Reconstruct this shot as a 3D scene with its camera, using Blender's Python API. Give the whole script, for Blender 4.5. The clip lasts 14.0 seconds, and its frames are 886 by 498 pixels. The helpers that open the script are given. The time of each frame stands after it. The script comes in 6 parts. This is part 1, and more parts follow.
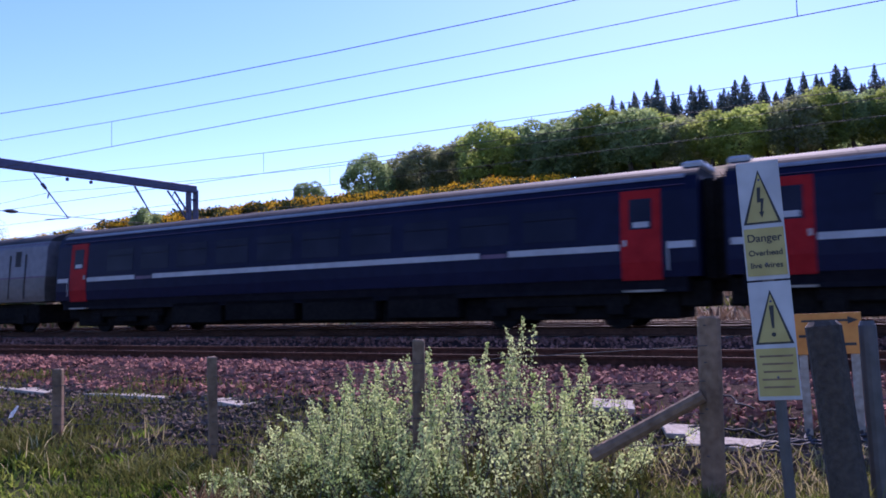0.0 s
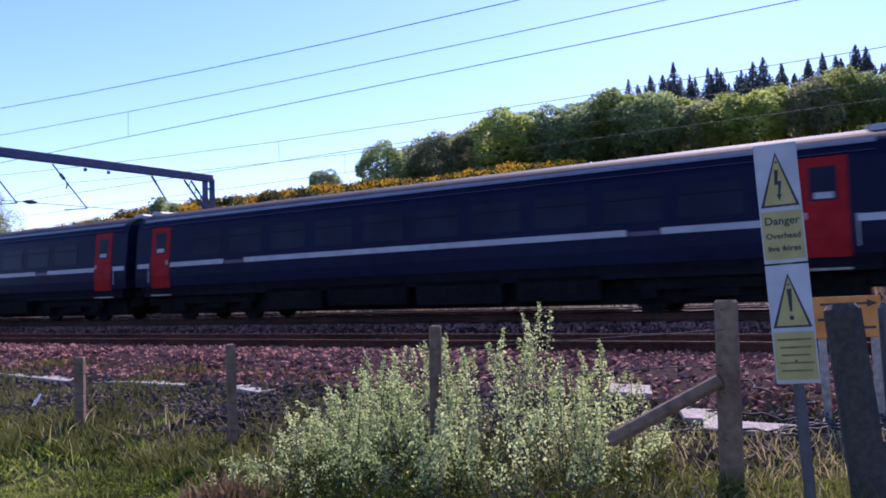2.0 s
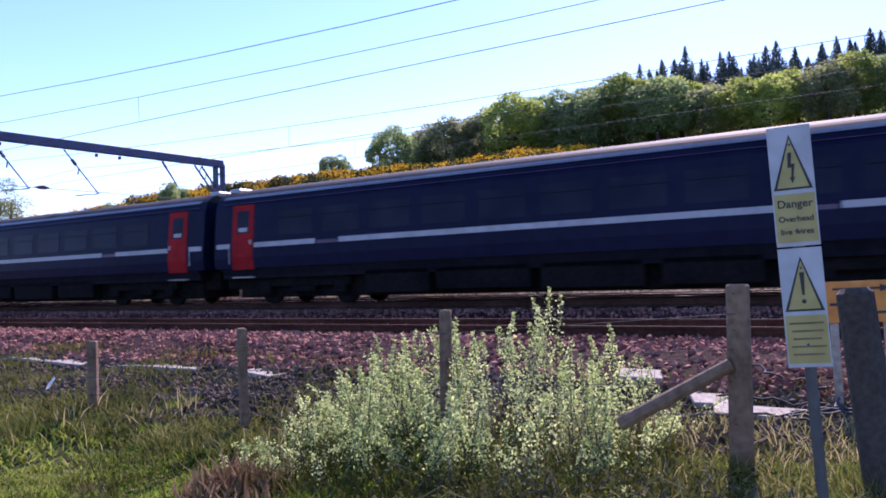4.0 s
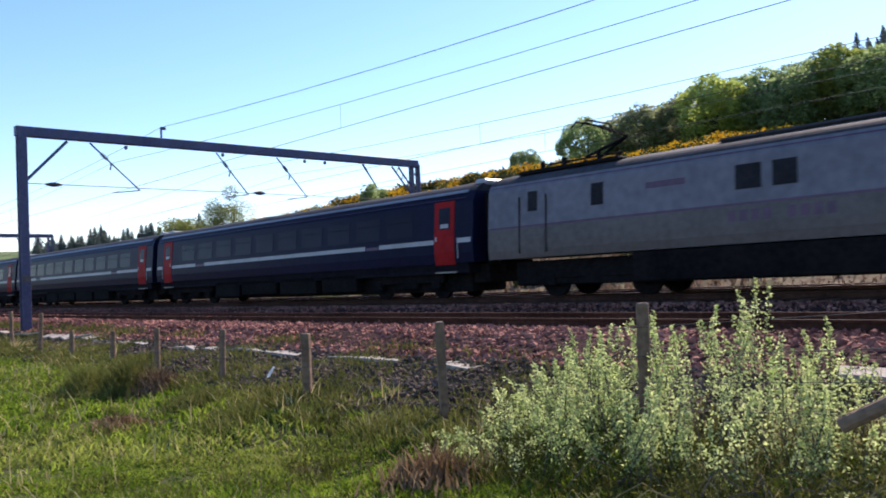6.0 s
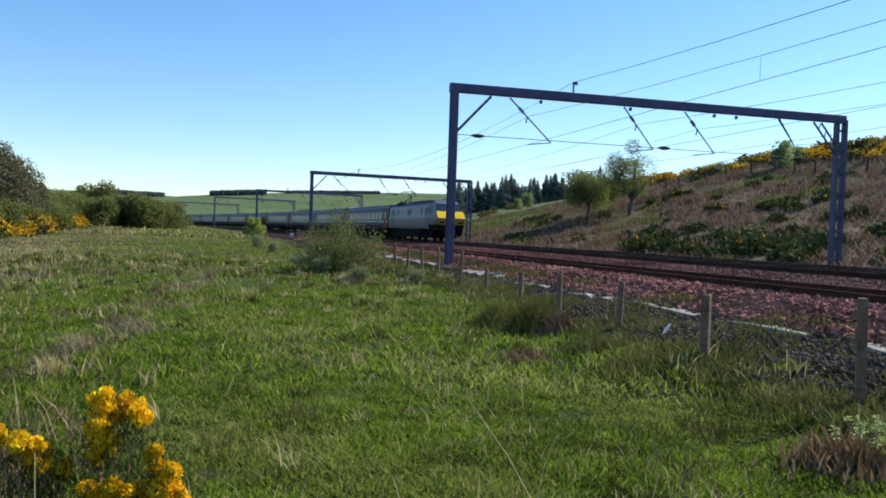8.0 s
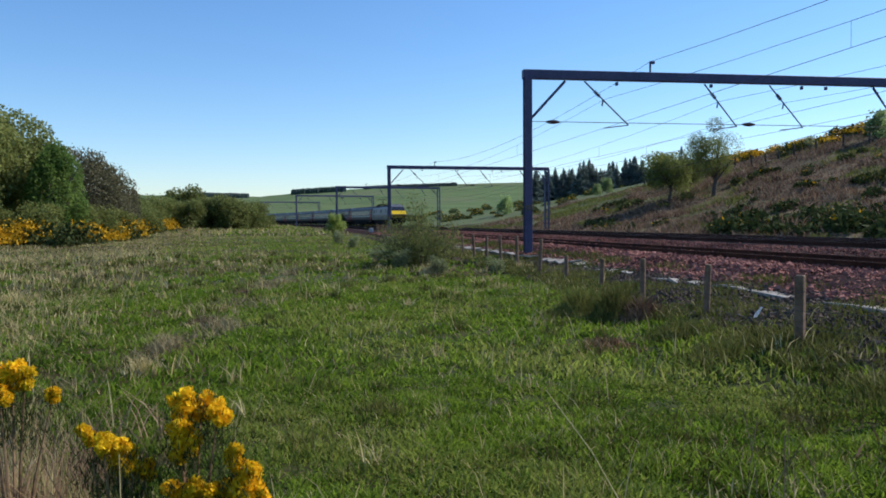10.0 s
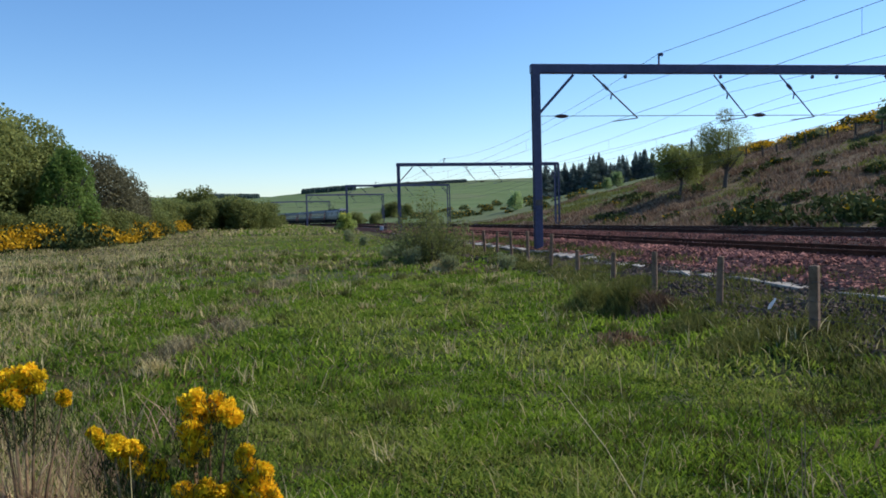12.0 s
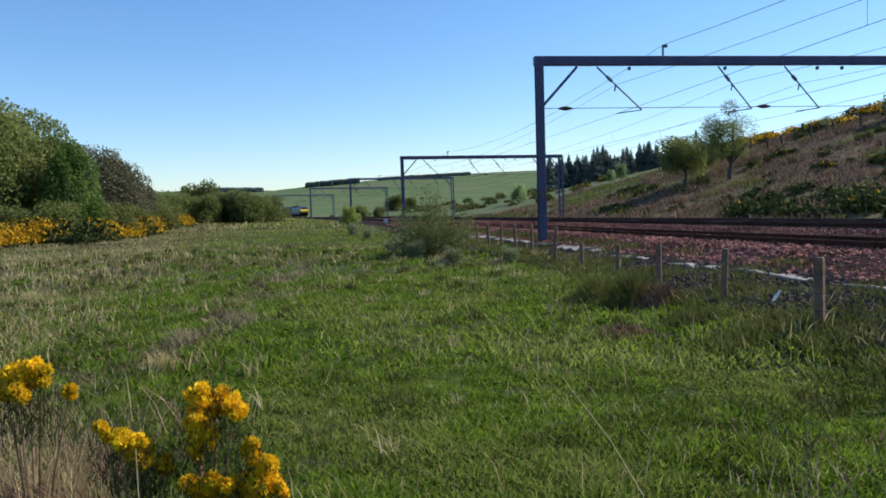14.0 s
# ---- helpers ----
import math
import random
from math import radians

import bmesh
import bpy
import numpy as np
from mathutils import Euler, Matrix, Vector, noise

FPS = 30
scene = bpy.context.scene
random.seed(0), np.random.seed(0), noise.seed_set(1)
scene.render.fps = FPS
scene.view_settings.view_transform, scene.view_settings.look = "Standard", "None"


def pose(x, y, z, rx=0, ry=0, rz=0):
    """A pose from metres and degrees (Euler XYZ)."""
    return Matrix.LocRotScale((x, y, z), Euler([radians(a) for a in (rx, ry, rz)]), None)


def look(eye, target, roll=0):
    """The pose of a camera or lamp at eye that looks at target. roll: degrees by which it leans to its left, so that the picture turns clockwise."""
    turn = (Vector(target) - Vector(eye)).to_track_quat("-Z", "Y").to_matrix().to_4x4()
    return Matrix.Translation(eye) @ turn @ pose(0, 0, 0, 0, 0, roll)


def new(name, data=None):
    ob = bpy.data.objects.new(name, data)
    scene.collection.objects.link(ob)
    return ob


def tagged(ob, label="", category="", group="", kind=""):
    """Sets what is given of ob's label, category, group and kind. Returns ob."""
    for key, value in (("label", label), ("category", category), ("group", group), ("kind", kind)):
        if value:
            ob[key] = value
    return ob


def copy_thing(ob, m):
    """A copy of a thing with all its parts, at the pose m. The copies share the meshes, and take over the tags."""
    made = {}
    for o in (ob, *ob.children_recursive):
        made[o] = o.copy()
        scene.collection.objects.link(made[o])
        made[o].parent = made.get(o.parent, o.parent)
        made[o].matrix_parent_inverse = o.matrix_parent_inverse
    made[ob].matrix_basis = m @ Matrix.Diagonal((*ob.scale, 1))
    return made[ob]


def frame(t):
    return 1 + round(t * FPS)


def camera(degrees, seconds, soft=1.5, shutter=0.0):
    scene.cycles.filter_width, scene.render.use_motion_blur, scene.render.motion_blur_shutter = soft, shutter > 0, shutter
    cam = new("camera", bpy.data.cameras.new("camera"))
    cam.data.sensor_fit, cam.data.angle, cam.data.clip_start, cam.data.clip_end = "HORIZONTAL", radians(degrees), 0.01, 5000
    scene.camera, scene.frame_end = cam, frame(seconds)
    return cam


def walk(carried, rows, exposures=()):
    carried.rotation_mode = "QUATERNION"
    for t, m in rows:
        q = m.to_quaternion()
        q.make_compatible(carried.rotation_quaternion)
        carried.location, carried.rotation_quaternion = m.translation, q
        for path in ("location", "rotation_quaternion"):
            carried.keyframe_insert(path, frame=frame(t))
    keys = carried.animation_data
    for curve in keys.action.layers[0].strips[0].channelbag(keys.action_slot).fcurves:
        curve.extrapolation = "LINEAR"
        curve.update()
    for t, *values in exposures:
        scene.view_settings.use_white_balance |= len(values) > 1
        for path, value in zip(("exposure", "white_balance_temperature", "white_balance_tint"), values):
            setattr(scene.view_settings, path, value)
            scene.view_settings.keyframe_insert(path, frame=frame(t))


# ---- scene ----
cam = camera(58.61, 14.0, soft=1.75, shutter=0.1)
PATH = [
    (0, pose(-0.000, -0.000, 1.600, 93.55, 1.15, 22.37)),
    (0.5, pose(0.002, -0.007, 1.592, 93.25, 1.27, 22.74)),
    (1, pose(0.004, 0.002, 1.594, 92.95, 1.45, 23.19)),
    (1.5, pose(0.006, -0.007, 1.602, 92.89, 1.64, 23.16)),
    (2, pose(0.004, -0.006, 1.596, 92.61, 1.60, 23.54)),
    (2.5, pose(0.002, 0.006, 1.589, 92.06, 1.53, 23.69)),
    (5, pose(-0.001, -0.008, 1.583, 91.55, 1.53, 25.84)),
    (5.5, pose(0.002, 0.003, 1.585, 92.04, 1.74, 29.73)),
    (6, pose(0.002, -0.014, 1.577, 91.66, 2.44, 38.19)),
    (6.5, pose(-0.020, -0.051, 1.586, 91.96, 1.27, 46.92)),
    (7, pose(0.002, -0.072, 1.549, 86.21, 0.08, 53.12)),
    (7.5, pose(0.050, -0.176, 1.566, 87.73, -2.05, 61.29)),
    (8, pose(0.058, -0.217, 1.589, 88.47, -1.93, 66.29)),
    (8.5, pose(-0.016, -0.191, 1.630, 89.26, -0.24, 69.61)),
    (9, pose(-0.026, -0.169, 1.609, 88.47, -0.06, 70.75)),
    (11.5, pose(-0.080, -0.115, 1.580, 87.60, 1.16, 72.89)),
    (12, pose(-0.080, -0.115, 1.580, 87.49, 1.43, 72.71)),
    (12.5, pose(-0.080, -0.115, 1.580, 87.35, 1.49, 72.83)),
    (13, pose(-0.080, -0.115, 1.580, 86.79, 1.51, 72.95)),
    (13.5, pose(-0.080, -0.115, 1.580, 86.99, 1.55, 73.00)),
    (14, pose(-0.080, -0.115, 1.580, 86.99, 1.65, 72.99)),
]
EXPOSURE = [(0, 0.5, 5750, 46), (2.5, 0.64, 5900, 46), (5.0, 0.98, 6300, 39), (5.5, 0.9, 6550, 31), (6.0, 0.74, 6800, 23), (6.5, 0.36, 6600, 17), (7.0, 0.1, 6400, 14), (7.5, 0.26, 6350, 11), (8.0, 0.3, 6300, 10), (8.5, 0.08, 6050, 12), (9.0, 0.06, 6050, 12), (14.0, 0.12, 6150, 12)]
walk(cam, PATH, EXPOSURE)

# ---- light ----
SUN_EL, SUN_YAW = 38.0, 3.0          # yaw counted to the left of +y
world = bpy.data.worlds.new("sky")
scene.world = world
world.use_nodes = True
wn = world.node_tree.nodes
sky = wn.new("ShaderNodeTexSky")
sky.sky_type, sky.sun_disc = "NISHITA", False
sky.sun_elevation, sky.sun_rotation = radians(SUN_EL), radians(-SUN_YAW)
sky.air_density, sky.dust_density, sky.ozone_density = 1.0, 0.15, 4.5
deep = wn.new("ShaderNodeHueSaturation")
deep.inputs["Saturation"].default_value = 1.12
world.node_tree.links.new(sky.outputs[0], deep.inputs["Color"])
world.node_tree.links.new(deep.outputs[0], wn["Background"].inputs[0])
wn["Background"].inputs[1].default_value = 0.15
sun = new("sun", bpy.data.lights.new("sun", "SUN"))
sun.data.energy, sun.data.angle, sun.data.color = 5.0, radians(0.5), (1.0, 0.93, 0.82)
to_sun = Vector((-math.sin(radians(SUN_YAW)) * math.cos(radians(SUN_EL)), math.cos(radians(SUN_YAW)) * math.cos(radians(SUN_EL)), math.sin(radians(SUN_EL))))
sun.matrix_world = look(to_sun * 50, (0, 0, 0))


# ---- materials ----
def material(name, dark, light, rough=0.8, metal=0.0, grain=20.0, patch=1.5, bump=0.3, vary=0.0, spec=0.5, trans=0.0, third=None):
    """Noise at two scales between two colours, fine relief; vary: lightness by piece."""
    m = bpy.data.materials.new(name)
    m.use_nodes = True
    n, l = m.node_tree.nodes, m.node_tree.links
    p = n["Principled BSDF"]
    geo = n.new("ShaderNodeTexCoord")
    big, fine = n.new("ShaderNodeTexNoise"), n.new("ShaderNodeTexNoise")
    big.inputs["Scale"].default_value, fine.inputs["Scale"].default_value = patch, grain
    big.inputs["Detail"].default_value, fine.inputs["Detail"].default_value = 3, 4
    for t in (big, fine):
        l.new(geo.outputs["Object"], t.inputs["Vector"])
    add = n.new("ShaderNodeMath")
    add.operation = "ADD"
    l.new(big.outputs[0], add.inputs[0]), l.new(fine.outputs[0], add.inputs[1])
    ramp = n.new("ShaderNodeMapRange")
    ramp.inputs[1].default_value, ramp.inputs[2].default_value = 0.75, 1.25
    l.new(add.outputs[0], ramp.inputs[0])
    mix = n.new("ShaderNodeMix")
    mix.data_type = "RGBA"
    mix.inputs[6].default_value, mix.inputs[7].default_value = (*dark, 1), (*light, 1)
    l.new(ramp.outputs[0], mix.inputs[0])
    col = mix.outputs[2]
    if third:
        pm = n.new("ShaderNodeTexNoise")
        pm.inputs["Scale"].default_value, pm.inputs["Detail"].default_value = patch * 0.35, 4
        l.new(geo.outputs["Object"], pm.inputs["Vector"])
        pr = n.new("ShaderNodeMapRange")
        pr.inputs[1].default_value, pr.inputs[2].default_value = 0.5, 0.62
        l.new(pm.outputs[0], pr.inputs[0])
        m3 = n.new("ShaderNodeMix")
        m3.data_type = "RGBA"
        m3.inputs[7].default_value = (*third, 1)
        l.new(pr.outputs[0], m3.inputs[0]), l.new(col, m3.inputs[6])
        col = m3.outputs[2]
    if vary:
        info, isl, s1 = n.new("ShaderNodeObjectInfo"), n.new("ShaderNodeNewGeometry"), n.new("ShaderNodeMath")
        s1.operation = "ADD"
        l.new(info.outputs["Random"], s1.inputs[0]), l.new(isl.outputs["Random Per Island"], s1.inputs[1])
        mr = n.new("ShaderNodeMapRange")
        mr.inputs[1].default_value, mr.inputs[2].default_value = 0.0, 2.0
        mr.inputs[3].default_value, mr.inputs[4].default_value = 1 - vary, 1 + vary
        l.new(s1.outputs[0], mr.inputs[0])
        hs = n.new("ShaderNodeHueSaturation")
        l.new(mr.outputs[0], hs.inputs["Value"]), l.new(col, hs.inputs["Color"])
        col = hs.outputs[0]
    l.new(col, p.inputs["Base Color"])
    p.inputs["Roughness"].default_value, p.inputs["Metallic"].default_value = rough, metal
    p.inputs["Specular IOR Level"].default_value = spec
    if bump:
        b = n.new("ShaderNodeBump")
        b.inputs["Strength"].default_value, b.inputs["Distance"].default_value = bump, 0.02
        l.new(fine.outputs[0], b.inputs["Height"]), l.new(b.outputs[0], p.inputs["Normal"])
    if trans:
        tr, ad = n.new("ShaderNodeBsdfTranslucent"), n.new("ShaderNodeMixShader")
        ad.inputs[0].default_value = trans
        l.new(col, tr.inputs[0]), l.new(p.outputs[0], ad.inputs[1]), l.new(tr.outputs[0], ad.inputs[2])
        l.new(ad.outputs[0], n["Material Output"].inputs[0])
    return m


M_SOIL = material("grassland", (0.04, 0.033, 0.011), (0.082, 0.068, 0.022), 0.95, grain=6, patch=0.25, bump=0.6, third=(0.06, 0.07, 0.022), spec=0.08)
M_GRASS = material("grass_blades", (0.08, 0.14, 0.011), (0.19, 0.265, 0.028), 0.6, grain=2.2, patch=0.9, bump=0, vary=0.8, trans=0.58, third=(0.20, 0.235, 0.045), spec=0.08)
M_RANK = material("rank_olive_grass", (0.088, 0.105, 0.022), (0.22, 0.22, 0.062), 0.7, grain=3, patch=0.9, bump=0, vary=0.5, trans=0.35, spec=0.08)
M_TUSSOCK = material("dark_tussock_grass", (0.055, 0.062, 0.012), (0.155, 0.15, 0.036), 0.7, grain=5, patch=1.5, bump=0, vary=0.6, trans=0.3, spec=0.08)
M_STRAW = material("dry_grass", (0.36, 0.29, 0.12), (0.6, 0.5, 0.25), 0.8, grain=4, patch=0.5, bump=0, vary=0.4, trans=0.3, spec=0.08)
M_BRACKEN = material("dead_bracken", (0.13, 0.075, 0.048), (0.38, 0.27, 0.175), 0.9, grain=5, patch=0.4, bump=0, vary=0.75, trans=0.2, spec=0.08)
M_FERN = material("dead_rusty_fern", (0.16, 0.09, 0.045), (0.44, 0.30, 0.175), 0.9, grain=6, patch=1.0, bump=0, vary=0.8, trans=0.25, spec=0.08)
M_HEATH = material("rough_hillside", (0.07, 0.05, 0.028), (0.20, 0.15, 0.09), 0.95, grain=2.5, patch=0.3, bump=0.8, third=(0.09, 0.095, 0.035), spec=0.08)
# grey mixed into the far green as painted distance haze
M_PASTURE = material("hazy_pasture", (0.085, 0.125, 0.045), (0.13, 0.175, 0.065), 0.95, grain=0.4, patch=0.02, bump=0.2, third=(0.13, 0.15, 0.07), spec=0.08)
# bed colour kept near black: painted shade for the gaps between the stones
M_BED_SHADE = material("ballast_bed", (0.022, 0.011, 0.009), (0.065, 0.031, 0.025), 0.95, grain=22, patch=0.6, bump=1.0, spec=0.08)
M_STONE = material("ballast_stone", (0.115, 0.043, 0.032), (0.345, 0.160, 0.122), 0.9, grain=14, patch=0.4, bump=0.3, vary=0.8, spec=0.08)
M_CINDER = material("dark_cess_stone", (0.045, 0.033, 0.026), (0.145, 0.108, 0.085), 0.95, grain=14, patch=0.4, bump=0.3, vary=0.6, spec=0.08)
M_RAIL = material("rusty_rail", (0.035, 0.016, 0.011), (0.09, 0.042, 0.027), 0.85, grain=12, patch=1, bump=0.2, spec=0.1)
M_RAILTOP = material("worn_rail_head", (0.08, 0.055, 0.045), (0.2, 0.16, 0.14), 0.4, 0.6, grain=8, patch=1, bump=0.05)
M_CONCRETE = material("weathered_concrete", (0.19, 0.16, 0.125), (0.40, 0.355, 0.29), 0.9, grain=18, patch=1.5, bump=0.4, vary=0.2)
M_STEEL = material("painted_steel", (0.045, 0.045, 0.095), (0.08, 0.08, 0.15), 0.5, 0.0, grain=10, patch=0.8, bump=0.1)
M_GREYPOST = material("dull_grey_metal", (0.06, 0.056, 0.055), (0.11, 0.1, 0.097), 0.6, grain=10, patch=1.2, bump=0.1)
M_SLEEPER = material("dark_concrete_sleeper", (0.045, 0.038, 0.032), (0.12, 0.10, 0.085), 0.9, grain=18, patch=1.5, bump=0.3, vary=0.2)
M_WIRE = material("wire", (0.03, 0.03, 0.035), (0.06, 0.06, 0.065), 0.8, 0.0, grain=5, patch=1, bump=0)
M_INSUL = material("glazed_insulator", (0.05, 0.03, 0.025), (0.09, 0.05, 0.04), 0.25, grain=5, patch=1, bump=0)
M_POST = material("weathered_wood", (0.12, 0.07, 0.04), (0.25, 0.16, 0.1), 0.9, grain=14, patch=2.0, bump=0.4, vary=0.25)
M_OLDPOST = material("dark_mossy_wood", (0.03, 0.025, 0.02), (0.07, 0.057, 0.046), 0.9, grain=30, patch=2.5, bump=0.7)
M_WHITE = material("sign_white", (0.4, 0.39, 0.4), (0.52, 0.51, 0.52), 0.5, grain=6, patch=3, bump=0.02)
M_YELLOW = material("sign_yellow", (0.38, 0.29, 0.085), (0.48, 0.38, 0.13), 0.5, grain=6, patch=3, bump=0.02)
M_BLACK = material("sign_black", (0.02, 0.02, 0.02), (0.035, 0.035, 0.035), 0.6, grain=6, patch=3, bump=0.02)
M_ORANGE = material("sign_orange", (0.55, 0.18, 0.02), (0.7, 0.26, 0.04), 0.5, grain=6, patch=3, bump=0.02)
M_NAVY = material("navy_paint", (0.005, 0.007, 0.024), (0.009, 0.012, 0.036), 0.38, grain=3, patch=0.5, bump=0.02, spec=0.08)
M_SKIRT = material("dirty_dark_skirt", (0.006, 0.006, 0.010), (0.014, 0.013, 0.017), 0.7, grain=6, patch=0.8, bump=0.1, spec=0.06)
M_GEAR = material("grimy_underframe", (0.006, 0.0055, 0.006), (0.016, 0.014, 0.013), 0.85, grain=8, patch=1, bump=0.2, spec=0.06)
M_RED = material("red_door_paint", (0.27, 0.009, 0.011), (0.37, 0.015, 0.016), 0.5, grain=4, patch=1, bump=0.02, spec=0.08)
M_STRIPE = material("white_stripe", (0.3, 0.3, 0.29), (0.4, 0.4, 0.39), 0.4, grain=5, patch=1, bump=0.02)
M_ROOF = material("dusty_grey_roof", (0.025, 0.025, 0.028), (0.06, 0.06, 0.064), 0.75, grain=6, patch=0.6, bump=0.1, spec=0.1)
# pale grey that paints the bright reflection along the coach roof shoulder
M_SHOULDER_SHEEN = material("roof_shoulder_sheen", (0.14, 0.145, 0.16), (0.21, 0.215, 0.23), 0.4, grain=6, patch=0.6, bump=0.05)
M_SILVER = material("silver_grey_paint", (0.11, 0.112, 0.13), (0.168, 0.17, 0.19), 0.4, grain=4, patch=0.5, bump=0.03, spec=0.3)
M_LOWER = material("dusty_lower_panel", (0.07, 0.058, 0.05), (0.12, 0.10, 0.088), 0.5, grain=6, patch=0.6, bump=0.05)
M_NOSE = material("warning_yellow_paint", (0.72, 0.46, 0.008), (0.82, 0.56, 0.015), 0.22, grain=4, patch=1, bump=0.02)
M_GLASS = material("dark_window_glass", (0.009, 0.011, 0.024), (0.018, 0.02, 0.036), 0.2, grain=1, patch=0.5, bump=0, spec=0.08)
M_SCREEN = material("windscreen_glass", (0.015, 0.017, 0.02), (0.03, 0.033, 0.036), 0.06, grain=1, patch=0.5, bump=0, spec=0.9)
# nose yellow in a darker copy, painting the shade below the lip
M_CHIN = material("shaded_yellow_paint", (0.36, 0.22, 0.02), (0.5, 0.33, 0.03), 0.45, grain=7, patch=1.5, bump=0.05)
M_GRILLE = material("black_grille_window", (0.01, 0.01, 0.012), (0.02, 0.02, 0.024), 0.5, grain=8, patch=1, bump=0.05, spec=0.12)
M_MAROON = material("maroon_line", (0.06, 0.025, 0.05), (0.1, 0.04, 0.08), 0.4, grain=4, patch=1, bump=0)
# green lightened and greyed: haze over the hill wood mixed into the colour
M_LEAF = material("hazy_leaf_green", (0.2, 0.28, 0.11), (0.35, 0.44, 0.19), 0.6, grain=0.6, patch=0.15, bump=0, vary=0.4, trans=0.68, spec=0.08)
M_LEAF_L = material("fresh_leaf_green", (0.25, 0.32, 0.07), (0.42, 0.48, 0.14), 0.6, grain=0.6, patch=0.15, bump=0, vary=0.4, trans=0.7, spec=0.08)
# this and the budding leaf colour are also lifted to imitate haze
M_LEAF_D = material("hazy_conifer_green", (0.095, 0.135, 0.12), (0.18, 0.225, 0.195), 0.7, grain=0.6, patch=0.2, bump=0, vary=0.4, trans=0.35, spec=0.08)
M_LEAF_B = material("budding_brown_green", (0.2, 0.23, 0.11), (0.36, 0.39, 0.2), 0.7, grain=0.6, patch=0.2, bump=0, vary=0.4, trans=0.62, spec=0.08)
M_LEAF_O = material("dark_olive_leaf", (0.125, 0.148, 0.04), (0.25, 0.27, 0.085), 0.7, grain=0.6, patch=0.2, bump=0, vary=0.4, trans=0.45, spec=0.08)
M_LEAF_W = material("deep_leaf_green", (0.11, 0.185, 0.04), (0.22, 0.31, 0.08), 0.6, grain=0.6, patch=0.2, bump=0, vary=0.25, trans=0.6, spec=0.08)
M_LEAF_P = material("purplish_bud_crown", (0.115, 0.108, 0.058), (0.19, 0.178, 0.1), 0.7, grain=0.6, patch=0.2, bump=0, vary=0.2, trans=0.35, spec=0.08)
M_HERB = material("broad_leaf_herb", (0.075, 0.14, 0.013), (0.18, 0.26, 0.03), 0.6, grain=3, patch=0.8, bump=0, vary=0.8, trans=0.55, spec=0.08)
M_SALLOW = material("pale_shrub_leaf", (0.26, 0.35, 0.11), (0.54, 0.6, 0.27), 0.65, grain=6, patch=1.5, bump=0, vary=0.45, trans=0.58, spec=0.08)
M_GORSE = material("gorse_flower", (0.82, 0.48, 0.008), (0.94, 0.70, 0.02), 0.6, grain=15, patch=3, bump=0, vary=0.25, trans=0.3, spec=0.08)
M_GORSE_FAR = material("gorse_flower_clump", (0.5, 0.27, 0.01), (0.72, 0.43, 0.02), 0.7, grain=2, patch=0.4, bump=0, vary=0.4, trans=0.25, spec=0.08)
M_GORSE_G = material("gorse_spines", (0.035, 0.05, 0.014), (0.085, 0.1, 0.032), 0.8, grain=2, patch=0.5, bump=0, vary=0.4, trans=0.15, spec=0.08)
M_BARK = material("bark", (0.05, 0.04, 0.032), (0.13, 0.11, 0.09), 0.95, grain=12, patch=2, bump=0.6)
M_MUD = material("trodden_earth", (0.05, 0.04, 0.02), (0.17, 0.14, 0.08), 0.95, grain=9, patch=1.2, bump=0.8, third=(0.04, 0.034, 0.024), spec=0.08)
M_LITTER = material("white_plastic", (0.82, 0.82, 0.8), (0.9, 0.9, 0.88), 0.5, grain=6, patch=3, bump=0.02, trans=0.5)
M_REED = material("grey_dead_reed", (0.13, 0.105, 0.05), (0.37, 0.31, 0.17), 0.85, grain=5, patch=1.2, bump=0, vary=0.5, trans=0.2, spec=0.08)
# skyline conifers; the paler, flatter green has distance haze painted in
M_FARWOOD_HAZY = material("far_plantation", (0.04, 0.058, 0.05), (0.07, 0.09, 0.075), 0.95, grain=0.3, patch=0.05, bump=0.5, spec=0.08)


# ---- mesh helpers ----
def part(name, bm, mat, parent=None, label="", smooth=False):
    me = bpy.data.meshes.new(name)
    bm.to_mesh(me)
    bm.free()
    me.materials.append(mat)
    if smooth:
        me.polygons.foreach_set("use_smooth", [True] * len(me.polygons))
    ob = new(name, me)
    ob.parent = parent
    return tagged(ob, label)


def mesh_of(name, verts, faces, mat, parent=None, smooth=False):
    """One mesh object from arrays; faces all with the same number of corners."""
    verts, faces = np.asarray(verts, np.float32), np.asarray(faces, np.int32)
    me = bpy.data.meshes.new(name)
    k = faces.shape[1]
    me.vertices.add(len(verts)), me.loops.add(faces.size), me.polygons.add(len(faces))
    me.vertices.foreach_set("co", verts.ravel())
    me.loops.foreach_set("vertex_index", faces.ravel())
    me.polygons.foreach_set("loop_start", np.arange(0, faces.size, k, dtype=np.int32))
    me.polygons.foreach_set("use_smooth", np.full(len(faces), smooth))
    me.update(calc_edges=True)
    me.materials.append(mat)
    ob = new(name, me)
    ob.parent = parent
    return ob


def box(bm, cx, cy, cz, sx, sy, sz, m=None, bevel=0.0):
    r = bmesh.ops.create_cube(bm, size=1.0, matrix=(m or Matrix()) @ Matrix.Translation((cx, cy, cz)) @ Matrix.Diagonal((sx, sy, sz, 1)))
    if bevel:
        es = {e for v in r["verts"] for e in v.link_edges}
        bmesh.ops.bevel(bm, geom=list(es), offset=bevel, segments=1, affect="EDGES")
    return bm


